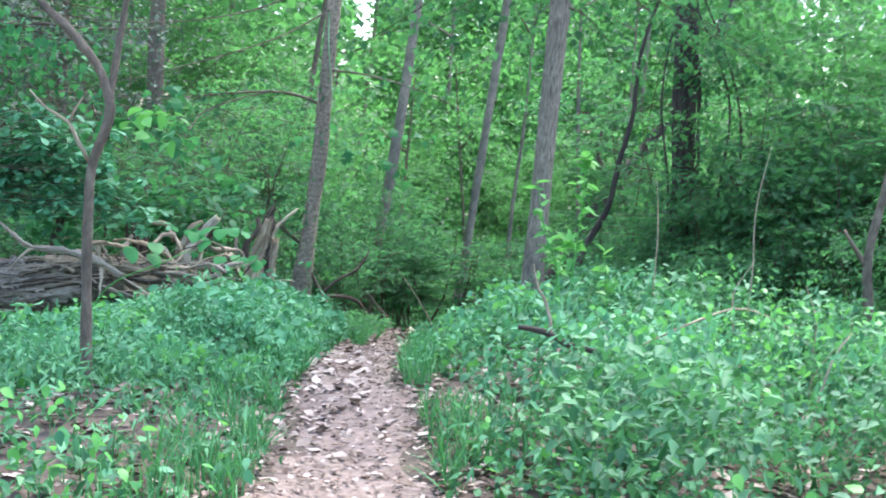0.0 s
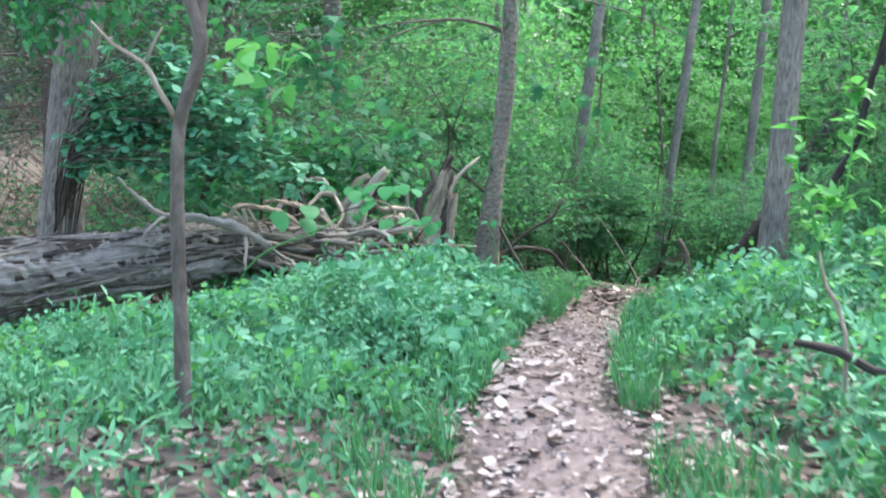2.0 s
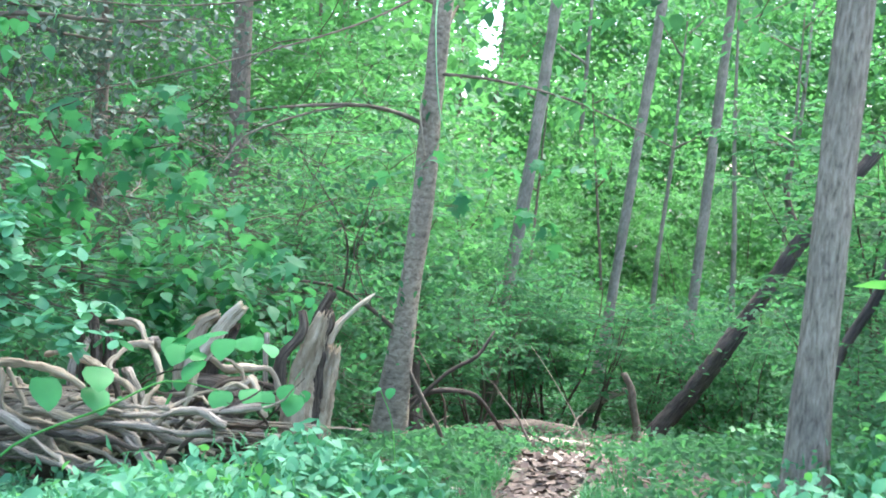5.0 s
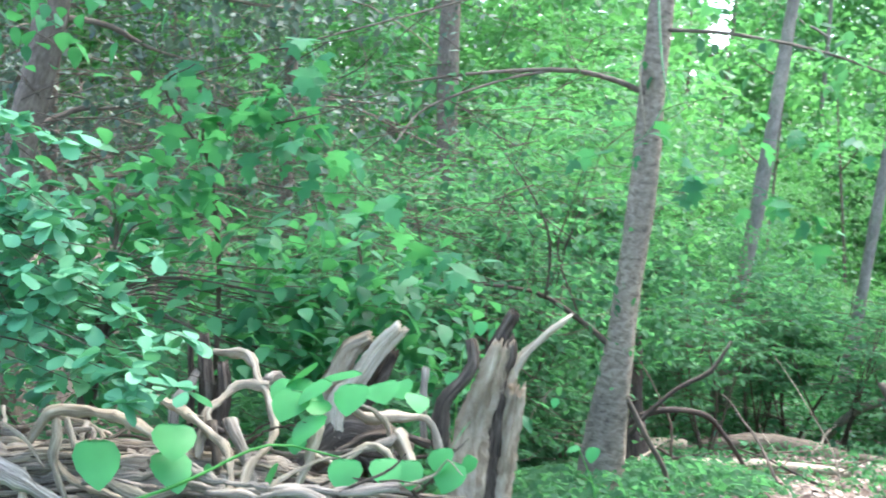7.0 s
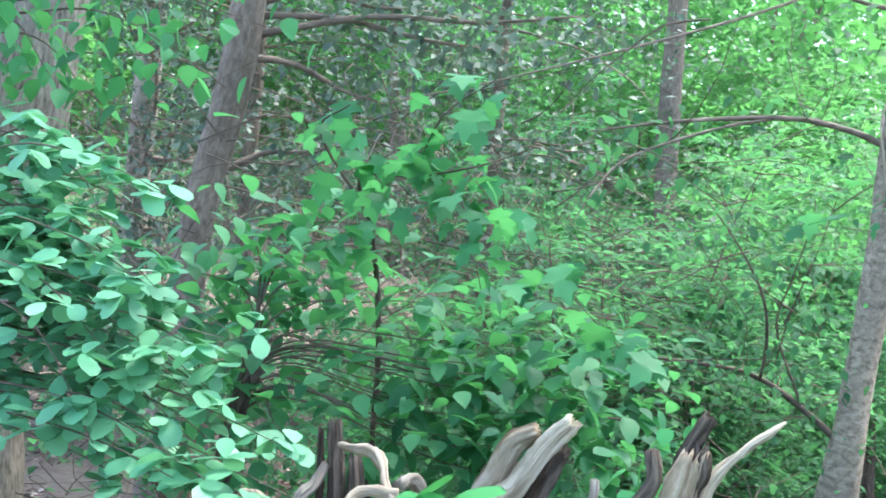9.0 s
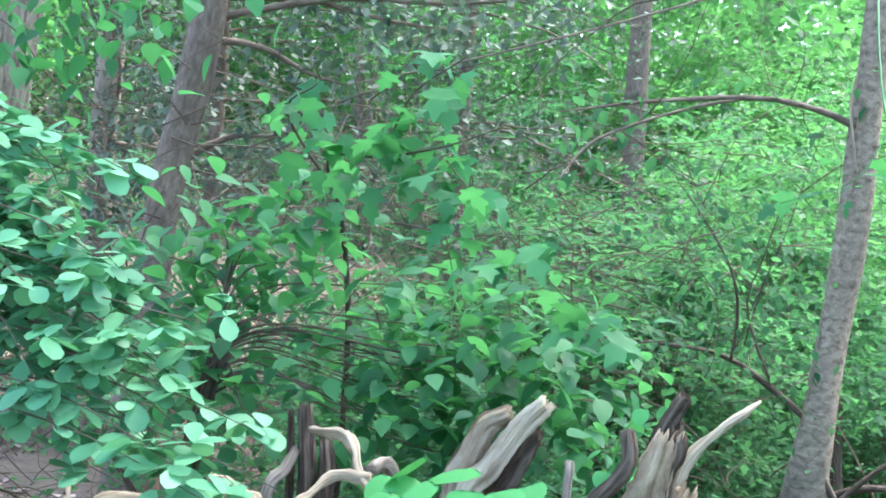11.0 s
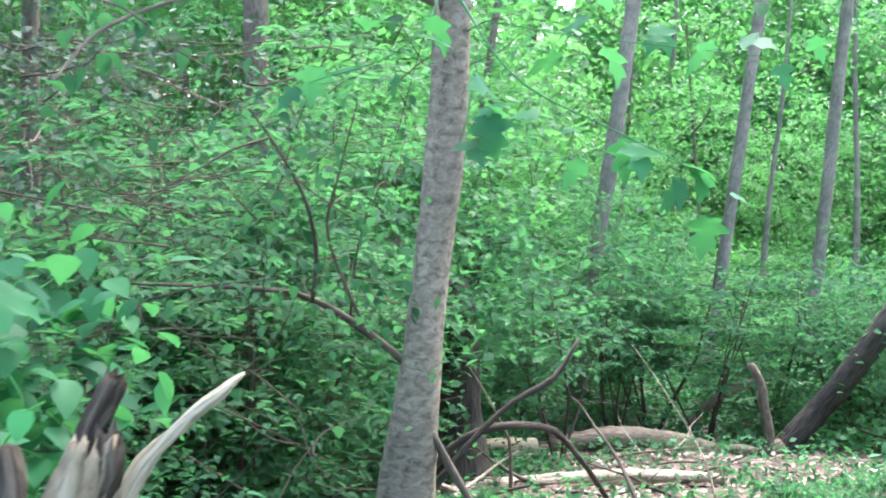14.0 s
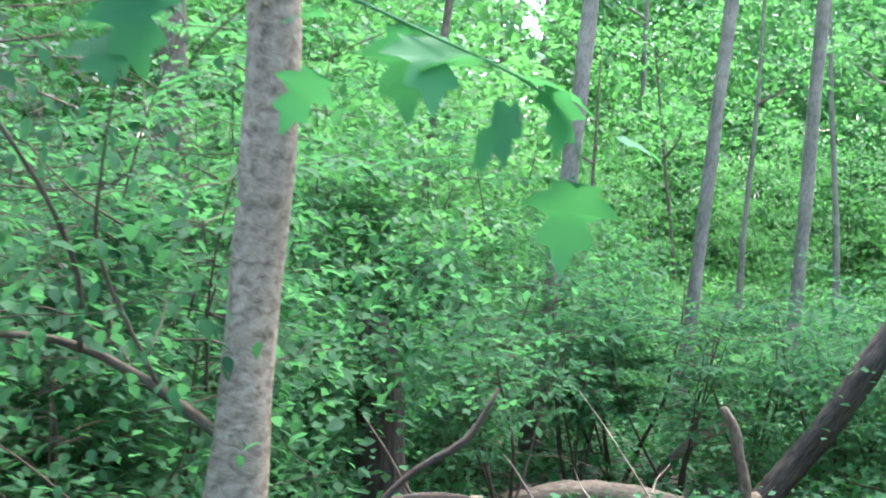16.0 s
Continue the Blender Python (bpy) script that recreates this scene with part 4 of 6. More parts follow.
# Added dark filler closes the gaps below the roots and slabs.
root("filler_core", [(-2.75, 10.35, 0.0, 0.14), (-2.4, 10.45, 0.15, 0.2), (-2.1, 10.55, 0.08, 0.17), (-1.75, 10.7, 0.05, 0.13)], M_ROT, "dark wood filler inside the root tangle", 18)
root("filler_core", [(-2.45, 11.35, 0.0, 0.12), (-2.25, 11.42, 0.18, 0.11), (-2.05, 11.42, 0.08, 0.1)], M_ROT, "dark wood filler under the broken slabs", 18)
stump = thing("split_stump", (-1.55, 11.0, gz(-1.55, 11.0)), "split broken stump with a pale splinter spike", "stump")
lz, WX, WY = gz(-1.55, 11.0), 1.55, -11.0
root("stump_base", [(-1.62, 11.0, -0.35, 0.16), (-1.6, 11.0, -0.1, 0.11), (-1.58, 11.04, 0.2, 0.07), (-1.56, 11.05, 0.42, 0.045)], M_ROT, "dark rotten stump base", 20, stump)
shard("slab", [(-1.64, 10.95, 0.18), (-1.62, 11.0, 0.38), (-1.57, 11.0, 0.55), (-1.52, 11.0, 0.71)], [0.085, 0.07, 0.055, 0.034], 0.055, M_STUMP, 'tan weathered stump slab', 4, 0.04, stump)
shard("slab", [(-1.58, 11.04, 0.54), (-1.56, 11.05, 0.68), (-1.49, 11.05, 0.83)], [0.03, 0.028, 0.022], 0.02, M_ROT, 'dark weathered splinter', 5, 0.015, stump)
shard("slab", [(-1.55, 11.06, 0.14), (-1.53, 11.06, 0.26), (-1.5, 11.06, 0.41), (-1.47, 11.06, 0.53)], [0.075, 0.066, 0.052, 0.032], 0.045, M_STUMP, 'rotten brown stump slab', 6, 0.04, stump)
shard("slab", [(-1.54, 11.03, 0.57), (-1.51, 11.03, 0.66), (-1.5, 11.03, 0.74)], [0.03, 0.032, 0.02], 0.03, M_ROT, 'dark hollow slab', 8, 0.02, stump)
shard("slab", [(-1.63, 11.04, 0.43), (-1.61, 11.05, 0.54), (-1.57, 11.06, 0.68)], [0.022, 0.02, 0.01], 0.016, M_BLEACH, 'pale stump slab', 9, 0.01, stump)
root("spike", [(-1.52, 11.1, 0.42, 0.026), (-1.5, 11.1, 0.56, 0.022), (-1.47, 11.12, 0.64, 0.016), (-1.38, 11.15, 0.74, 0.012), (-1.31, 11.18, 0.8, 0.01), (-1.29, 11.2, 0.82, 0.003)], M_BLEACH, 'pale pointed splinter', 10, stump)
root("snag", [(-1.69, 10.8, 0.34, 0.03), (-1.69, 10.8, 0.42, 0.03), (-1.68, 10.8, 0.51, 0.028), (-1.63, 10.82, 0.58, 0.026), (-1.59, 10.84, 0.65, 0.026), (-1.6, 10.85, 0.74, 0.02)], M_ROT, 'dark curved snag with a red-brown tip', 10, stump)
root("snag", [(-1.78, 10.9, 0.31, 0.015), (-1.79, 10.9, 0.44, 0.015), (-1.79, 10.9, 0.61, 0.013)], M_DEAD, 'small grey snag', 10, stump)

# ---- broad-leaved vine on the log ----
vine = thing("broadleaf_vine", (-2.1, 9.7, gz(-2.1, 9.7)), "vine with big bright green heart-shaped leaves over the roots", "vine")
vz = gz(-2.1, 9.7)
BROAD = [(-2.26, 9.8, 0.5, 0.16), (-2.28, 9.8, 0.41, 0.16), (-2.41, 9.6, 0.47, 0.17), (-2.19, 9.9, 0.4, 0.05), (-2.04, 10.2, 0.59, 0.14), (-1.97, 9.9, 0.4, 0.12), (-2.06, 10.2, 0.61, 0.11), (-1.99, 10.25, 0.64, 0.17), (-1.86, 10.3, 0.62, 0.17), (-1.96, 10.2, 0.55, 0.13), (-1.74, 10.4, 0.6, 0.11), (-2.02, 10.2, 0.43, 0.08), (-1.77, 10.0, 0.41, 0.13), (-1.65, 10.0, 0.43, 0.12), (-1.6, 10.1, 0.41, 0.11), (-1.55, 10.3, 0.41, 0.11), (-1.52, 10.5, 0.45, 0.13), (-1.51, 10.3, 0.36, 0.13), (-1.47, 10.4, 0.38, 0.08), (-1.71, 10.9, 0.63, 0.06), (-1.99, 10.1, 0.58, 0.15), (-1.9, 10.05, 0.52, 0.15), (-1.89, 10.1, 0.63, 0.14), (-1.8, 10.12, 0.62, 0.14), (-1.72, 10.15, 0.63, 0.14), (-1.6, 10.15, 0.62, 0.1), (-1.14, 10.9, 0.34, 0.07), (-1.29, 10.9, 0.52, 0.04)]
for k, (x, y, z, s) in enumerate(BROAD):
    v, f = scatter(np.array([[x + 2.1, y - 9.7, z - vz]]), np.array([s * 0.8]), T_HEART, 0.2, np.array([math.pi * 0.95 + rng.normal(0, 0.7)]), 0.35 if z > 0.53 else 0.7, rng)
    v = v + np.array([0, 0.03, 0.35 * s])
    mesh_object("leaf", v, f, M_BROAD, vine, None, True)
for pts in ([(-2.7, 9.5, 0.0, 0.006), (-2.5, 9.55, 0.26, 0.006), (-2.2, 9.8, 0.4, 0.005), (-2.0, 9.95, 0.5, 0.004), (-1.8, 10.05, 0.46, 0.003)], [(-2.3, 9.6, -0.1, 0.006), (-2.0, 9.75, 0.04, 0.005), (-1.7, 9.95, 0.08, 0.005), (-1.5, 10.1, 0.1, 0.003)]):
    tube("vine_stem", [(x + 2.1, y - 9.7, z - vz, r) for x, y, z, r in pts], M_WEED, vine, sides=6)


tn = thing("vine_tendril", (-1.66, 10.85, 0.45), "thin green tendril with a round leaf beside the stump", "vine")
tube("stem", [(0, 0, -0.1, 0.003), (0.02, 0.0, 0.12, 0.003), (0.03, 0.0, 0.25, 0.003), (0.08, 0.02, 0.34, 0.003), (0.12, 0.02, 0.37, 0.002)], M_WEED, tn, sides=6, step=0.03)
for dx, dz, q in ((0.0, 0.16, 0.055), (0.1, 0.36, 0.05)):
    v, f = scatter(np.array([[dx, -0.02, dz]]), np.array([q]), T_HEART, 0.1, np.array([math.pi]), 0.9, rng)
    mesh_object("leaf", v, f, M_BROAD, tn, None, True)
sp = thing("seedling", (-1.1, 10.95, gz(-1.1, 10.95)), "thin pale seedling with a single small leaf in the creeper", "seedling")
sz = gz(-1.1, 10.95)
tube("stem", [(0, 0, -0.05, 0.004), (0.0, 0, 0.2, 0.003), (-0.03, 0, 0.32 - 0.5 * sz, 0.003), (-0.1, 0, 0.36 - sz, 0.002)], M_WEED, sp, sides=6, step=0.03)
v, f = scatter(np.array([[-0.1, 0.0, 0.36 - sz]]), np.array([0.05]), T_HEART, 0.1, np.array([2.0]), 0.3, rng)
mesh_object("leaf", v, f, M_BROAD, sp, None, True)


# ---- shrubs and thicket ----
def shrub(name, label, at, n_sprays, per, radii, centre_z, leaf, template, mat, stems=4, seed=0, flat=0.1, spread_r=0.3, group="", category="shrub", tilt=0.4, stem_mat=None):
    rng_ = np.random.default_rng(seed)
    ob = thing(name, (at[0], at[1], gz(*at)), label, category, group)
    pos = sprays(n_sprays, per, (0, 0, centre_z), radii, rng_, flat, spread_r)
    pos = pos[pos[:, 2] > 0.05]
    leaves("foliage", pos, rng_.uniform(leaf * 0.65, leaf * 1.2, len(pos)), template, mat, ob, tilt, 0.3, rng=rng_)
    for k in range(stems):
        a = rng_.uniform(0, 6.28)
        tube("stem", limb_points((0.05 * math.cos(a), 0.05 * math.sin(a), -0.05), (math.cos(a) * radii[0], math.sin(a) * radii[0], centre_z * 1.6), centre_z * rng_.uniform(1.0, 1.5), rng_.uniform(0.012, 0.03), 0.18, 6, rng_), stem_mat or M_TWIG, ob, sides=4, step=0.25)
    return ob


UNDER = [shrub("understory_shrub", "dense green understory shrub with layered leafy twigs", (-40 - 4 * k, -30), 68, 32, (1.3, 1.3, 1.0), 1.25, 0.105, T_SMALL, M_UNDER, 4, 40 + k, 0.07, 0.24, "understory shrubs") for k in range(3)]
YOUNG = [shrub("young_tree", "young woodland tree with an airy bright green crown", (-40 - 4 * k, -40), 84, 32, (1.8, 1.8, 2.3), 3.6, 0.13, T_SMALL, M_CANOPY, 3, 60 + k, 0.1, 0.3, "young trees", "tree") for k in range(3)]


def plant(ob, x, y, s, turn, dz=0.0):
    return copy_thing(ob, pose(x, y, gz(x, y) + dz, 0, 0, turn) @ Matrix.Diagonal((s, s, s, 1)))


rng = np.random.default_rng(77)


def in_view_gap(x, y):
    """Keep the path, the log and the sight lines of the near trees open."""
    if -2.7 < x < 1.2 and y < 20:
        return True
    if -2.6 < x < 3.2 and 19.5 < y < 24.8:
        return True
    return y < 12.8 and x > -7


def off_line(x, y, tx, ty_):
    """How far (x, y) lies beside the line from the walk to a tree."""
    return abs(x - (-0.35 + (tx + 0.35) * (y - 6) / (ty_ - 6)))


def blocked(x, y, wide):
    if y < 30 and off_line(x, y, 0.6, 30) < wide:
        return True
    if y < 27 and off_line(x, y, -1.2, 27) < wide:
        return True
    if y < 33 and off_line(x, y, 2.6, 33) < wide * 0.8:
        return True
    if y < 25 and off_line(x, y, -5.95, 25.5) < wide * 0.5:
        return True
    if -1 < x < 8 and 30.5 < y < 37:
        return True
    return 0.0 < x < 3.4 and 10 < y < 18.7


count = 0
for k in range(600):
    x, y = rng.uniform(-17, 13), rng.uniform(14.9, 36)
    s = rng.uniform(0.75, 1.25)
    if x > 2 + 0.4 * y or in_view_gap(x, y):
        continue
    if -18 < x < -5 and 13 < y < 29 and rng.uniform() < 0.88:
        continue
    if blocked(x, y, 0.9 * s):
        if y < 20 or y > 30.5:
            continue
        s = 0.42
    plant(UNDER[k % 3], x, y, s, rng.uniform(0, 360))
    count += 1
    if count > 115:
        break
for k, (x, y, s) in enumerate([(-3.3, 13.0, 0.6), (-4.3, 12.6, 0.75), (-3.1, 15.8, 0.7), (-2.75, 13.3, 0.45), (-3.9, 15.0, 0.95), (-3.3, 17.3, 0.8), (-4.9, 16.4, 0.9), (-3.3, 19, 1.1), (-2.6, 22.5, 0.9),
                               (2.6, 12.0, 0.7), (3.6, 11.2, 0.9), (4.2, 13.0, 1.1), (3.4, 13.4, 1.0), (2.2, 13.4, 0.6), (5.0, 10.0, 0.9), (1.5, 11.6, 0.42), (3.4, 9.4, 0.45), (4.4, 8.2, 0.6), (5.4, 14.5, 1.3), (2.3, 10.2, 0.4)]):
    plant(UNDER[k % 3], x, y, s, 67 * k)
for k, (x, y, s) in enumerate([(3.6, 13.2, 0.7), (4.6, 12.0, 0.75), (5.6, 16.0, 0.9), (-2.9, 20.5, 0.8), (-0.9, 25.8, 0.6)]):
    plant(YOUNG[k % 3], x, y, s, 101 * k)
for k in range(34):
    x, y = rng.uniform(-6, 14), rng.uniform(33.5, 39)
    if -1.5 < x < 9:
        continue
    plant(UNDER[k % 3], x, y, rng.uniform(1.2, 1.9), rng.uniform(0, 360))
count = 0
for k in range(700):
    x, y = rng.uniform(-30, 18), rng.uniform(22, 48)
    if x > 3 + 0.42 * y or (-17 < x < -5.5 and y < 31) or blocked(x, y, 1.4) or (abs(x + 0.07 * y) < 1.0 and y < 34) or (-2 < x < 11):
        continue
    plant(YOUNG[k % 3], x, y, rng.uniform(0.8, 1.4), rng.uniform(0, 360))
    count += 1
    if count > 78:
        break

def layered_shrub(label, at, height, reach, n, leaf, mat, seed, low=0.05, name="layered_shrub", group="layered shrubs", category="shrub"):
    """A shrub whose twigs reach out in flat tiers, with leaves set along both sides of each twig."""
    rng_ = np.random.default_rng(seed)
    ob = thing(name, (at[0], at[1], gz(*at)), label, category, group)
    heads = []
    for k in range(5):
        a = rng_.uniform(0, 6.28)
        pts = limb_points((0.06 * math.cos(a), 0.06 * math.sin(a), -0.05), (0.35 * math.cos(a), 0.35 * math.sin(a), 1), height * rng_.uniform(0.75, 1.05), rng_.uniform(0.014, 0.026), 0.12, 7, rng_, 0.12)
        tube("stem", pts, M_TWIG, ob, sides=6, step=0.15)
        heads.append(np.array(pts)[:, :3])
    v, f, m, pos, yaw = [], [], 0, [], []
    for k in range(n):
        stem = heads[k % 5]
        o = stem[rng_.integers(1, len(stem))] + rng_.normal(0, 0.03, 3)
        a = rng_.uniform(0, 6.28)
        ln = reach * rng_.uniform(0.45, 1.0)
        p = np.array(limb_points(o, (math.cos(a), math.sin(a), 0.15), ln, 0.006, 0.13, 5, rng_, -0.05))
        b, q, tri, _ = tube_data(p, sides=3, step=0.2, rough=0.0)
        v.append(b)
        f.append(np.vstack([np.stack([q[:, 0], q[:, 1], q[:, 2]], 1), np.stack([q[:, 0], q[:, 2], q[:, 3]], 1), tri]) + m)
        m += len(b)
        line = spline(p, 0.02)
        for side in (-1, 1):
            i = rng_.integers(len(line) // 5, len(line), int(14 * ln / leaf * 0.12))
            wide = rng_.uniform(0.0, 0.26, len(i)) * np.sin(np.pi * (0.15 + 0.85 * i / len(line)))
            across = np.array([-math.sin(a), math.cos(a), 0]) * side
            pos.append(line[i, :3] + across * wide[:, None] + rng_.normal(0, 0.02, (len(i), 3)) * [1, 1, 0.7] - [0, 0, 0.02])
            yaw.append(np.full(len(i), a - math.pi / 2 + side * 0.9) + rng_.normal(0, 0.5, len(i)))
    v, f = np.concatenate(v), np.concatenate(f)
    mesh_object("twig", v, f, M_TWIG, ob, np.zeros((len(v), 2)))
    pos, yaw = np.concatenate(pos), np.concatenate(yaw)
    keep = pos[:, 2] > low
    pos, yaw = pos[keep], yaw[keep]
    leaves("foliage", pos, rng_.uniform(leaf * 0.7, leaf * 1.25, len(pos)), T_MID, mat, ob, 0.28, 0.15, yaw, rng=rng_)
    return ob


LAYER = [layered_shrub("dense shrub with flat tiers of small dark green leaves", (-80 - 5 * k, -30), 2.2, 1.0, 74, 0.085, M_UNDER, 120 + k) for k in range(3)]
OPEN = [layered_shrub("leggy shrub with tiers of green leaves over bare stems", (-80 - 5 * k, -36), 2.5, 1.1, 62, 0.1, M_UNDER, 130 + k, 0.8) for k in range(2)]
TALL = [layered_shrub("tall understory tree with flat tiers of bright green leaves", (-80 - 5 * k, -42), 5.2, 1.5, 120, 0.12, (M_CANOPY, M_UNDER)[k], 140 + k, 0.6, "understory_tree", "understory trees", "tree") for k in range(2)]
# thicket behind the stump and the flaky tree, beyond the dip and beside the dark tree
for k, (x, y, q) in enumerate([(-2.8, 15.4, 0.75), (-3.3, 16.2, 1.1), (-3.9, 15.2, 1.1), (-3.1, 17.0, 0.75), (-3.6, 17.8, 1.2), (-4.5, 16.8, 1.1), (-3.7, 19.0, 1.2), (-4.1, 18.8, 1.2), (-3.2, 14.3, 0.7), (-4.4, 14.0, 0.7), (-5.2, 18.0, 0.9),
                               (2.5, 12.4, 0.8), (3.3, 12.0, 0.95), (4.1, 11.2, 1.0), (3.7, 13.6, 1.2), (2.1, 14.6, 0.75), (4.9, 12.6, 1.2), (1.75, 12.8, 0.5), (3.0, 10.6, 0.55), (4.2, 9.6, 0.7)]):
    plant(LAYER[k % 3], x, y, q, 71 * k)
for k, (x, y, q) in enumerate([(-1.4, 22.0, 1.0), (-0.9, 25.0, 0.9), (0.3, 25.2, 1.1), (1.2, 26.2, 1.0), (2.2, 25.8, 1.0), (-2.2, 24.5, 1.3), (-0.4, 26.0, 1.25), (3.6, 26.5, 1.2), (4.8, 25.2, 1.2), (5.6, 27.0, 1.2), (6.4, 24.0, 1.0)]):
    plant(OPEN[k % 2], x, y, q, 71 * k)
for k, (x, y, q) in enumerate([(-3.4, 20.6, 0.85), (-3.0, 17.0, 0.72), (-5.2, 22.4, 0.9), (-4.6, 17.6, 0.7), (-2.4, 26.4, 1.0), (-7.2, 22.5, 0.95), (-4.2, 25.5, 1.1), (-8.8, 25.0, 1.1), (-3.7, 28.0, 1.1), (4.4, 14.6, 0.8), (5.6, 13.0, 0.9), (-6.0, 29.0, 1.2)]):
    plant(TALL[0 if y > 26 or k > 8 else 1], x, y, q, 83 * k)

SUNNY = [shrub("sunlit_shrub", "low sunlit shrub with bright yellow-green leaves", (-70 - 4 * k, -30), 64, 30, (1.4, 1.4, 0.8), 0.9, 0.13, T_SMALL, M_CANOPY, 4, 90 + k, 0.08, 0.26, "sunlit shrubs") for k in range(2)]
for k in range(46):
    x, y = rng.uniform(-2.5, 10), rng.uniform(31, 46)
    if y < 34 and min(off_line(x, y, 0.6, 30), off_line(x, y, 2.6, 33)) < 0.7:
        continue
    plant(SUNNY[k % 2], x, y, rng.uniform(0.6, 1.0) * (1 + 0.025 * (y - 31)), rng.uniform(0, 360))

for k, (x, y, q) in enumerate([(-1.2, 43, 0.9), (1.2, 46, 1.0), (3.4, 44.5, 0.85), (5.6, 47, 1.1), (7.5, 42, 0.9), (9.5, 45, 1.1), (11.5, 41, 1.0), (3.0, 49, 1.2)]):
    plant(YOUNG[k % 3], x, y, q, 83 * k)

# woods beyond: slim trunks and a far wall of leaves
slim = tree("slim_tree", "slim grey woodland tree in the distance", [(-44, -20, gz(-44, -20), 0.11), (-43.9, -20, 3, 0.085), (-43.6, -20, 7, 0.065), (-43.4, -20, 12, 0.03)], M_BARK_C, 8, 900, 2.2, 0.24, 3, seed=31, group="distant trees")
dark = tree("slim_tree", "slim brown woodland tree in the distance", [(-50, -20, gz(-50, -20), 0.1), (-49.8, -20, 3, 0.075), (-49.3, -20, 7, 0.055), (-48.8, -20, 11, 0.03)], M_SAP, 8, 900, 2.2, 0.24, 3, seed=32, group="distant trees")
for k in range(34):
    x, y = rng.uniform(-24, 22), rng.uniform(31, 56)
    if blocked(x, y, 2.0) or off_line(x, y, 0.6, 30) < 1.5 or off_line(x, y, -1.2, 27) < 1.5 or off_line(x, y, 2.6, 33) < 1.6 or off_line(x, y, 0.8, 10.2) < 2.0:
        continue
    plant((slim, dark)[k % 2], x, y, rng.uniform(0.8, 1.4), rng.uniform(0, 360))


for k, (x, y) in enumerate([(2.2, 40), (-1.35, 39), (4.6, 41), (1.0, 44), (6.2, 43), (-3.9, 30)]):
    plant((slim, dark)[k % 2], x, y, (0.8, 0.7, 0.9, 0.75, 0.85, 1.15)[k], 70 * k)


def far_woods():
    n = 100000
    a = RNG.uniform(-1.15, 0.6, n)
    r = RNG.uniform(36, 66, n)
    x, y = r * np.sin(a), r * np.cos(a)
    top = 12 + 4 * patch(x * 0.2, y * 0.2, 1.0, 4)
    open_side = (x > -2.5) & (x < 13)
    top = np.where(open_side, np.clip(0.6 * (r - 44), 0.3, 14), top)
    z = land(x, y) + top * RNG.uniform(0.0, 1.0, n) ** 0.8
    gap = (np.abs(x + 0.068 * y) < 0.011 * y) & (z > 0.09 * y + 0.6 + 0.4 * patch(x * 3, y, 1.0, 2))
    gap = gap | open_side
    x, y, z = x[~gap], y[~gap], z[~gap]
    n = len(x)
    return tagged(leaves("far_woods", np.stack([x, y, z], 1), RNG.uniform(0.22, 0.5, n), T_SMALL, M_CANOPY, tilt=0.6), "mass of sunlit leaves of the woods beyond", "woods", kind="stuff")


far_woods()
n_fill = 80000
ang_f, rad_f = RNG.uniform(-0.06, 0.27, n_fill), RNG.uniform(45, 68, n_fill)
xf, yf = rad_f * np.sin(ang_f), rad_f * np.cos(ang_f)
tagged(leaves("sunlit_crowns", np.stack([xf, yf, land(xf, yf) + np.clip(0.7 * (rad_f - 44) + 1.3 * patch(xf * 0.5, yf * 0.4, 1.0, 3), 0.3, 17) * RNG.uniform(0.7, 1.08, n_fill)], 1), RNG.uniform(0.16, 0.4, n_fill), T_SMALL, M_CANOPY, tilt=0.85), "sunlit leaves of tree crowns beyond the open slope", "woods", kind="stuff")
n_back = 45000
ang_b, rad_b = RNG.uniform(-1.2, 0.65, n_back), RNG.uniform(66, 80, n_back)
xb, yb = rad_b * np.sin(ang_b), rad_b * np.cos(ang_b)
zb_ = land(xb, yb) + 20 * RNG.uniform(0, 1, n_back)
keep_b = ~((np.abs(xb + 0.068 * yb) < 0.009 * yb) & (zb_ > 0.09 * yb + 0.8))
tagged(leaves("distant_woods", np.stack([xb, yb, zb_], 1)[keep_b], RNG.uniform(0.6, 1.2, int(keep_b.sum())), T_SMALL, M_CANOPY, tilt=0.6), "dense green mass of distant tree crowns", "woods", kind="stuff")

# knee-high herbs among the creeper
HERB = [shrub("herb_clump", "knee-high clump of small-leaved green herbs", (-60 - 4 * k, -30), 22, 20, (0.38, 0.38, 0.22), 0.3, 0.052, T_MID, (M_COVER, M_UNDER, M_PALE)[k], 4, 80 + k, 0.05, 0.1, "herb clumps", "herb", 0.5, M_GRASS) for k in range(3)]
for k in range(64):
    if k % 3 < 2:
        x, y = rng.uniform(0.75, 4.0), rng.uniform(4.2, 11.0)
    else:
        x, y = rng.uniform(-3.3, -1.1), rng.uniform(6.3, 9.4)
    if x < -1 and y > 9.2 - 0.2 * (x + 3.3) or x > 1.0 + 0.36 * y:
        continue
    plant(HERB[k % 3], x, y, rng.uniform(0.6, 1.3) * (0.6 if x < 0 else 1.0), rng.uniform(0, 360))

# woods behind the walker
for k in range(26):
    x, y = rng.uniform(-16, 16), rng.uniform(-22, -4)
    plant((UNDER[k % 3], YOUNG[k % 3])[k % 2], x, y, rng.uniform(0.9, 1.4), rng.uniform(0, 360))


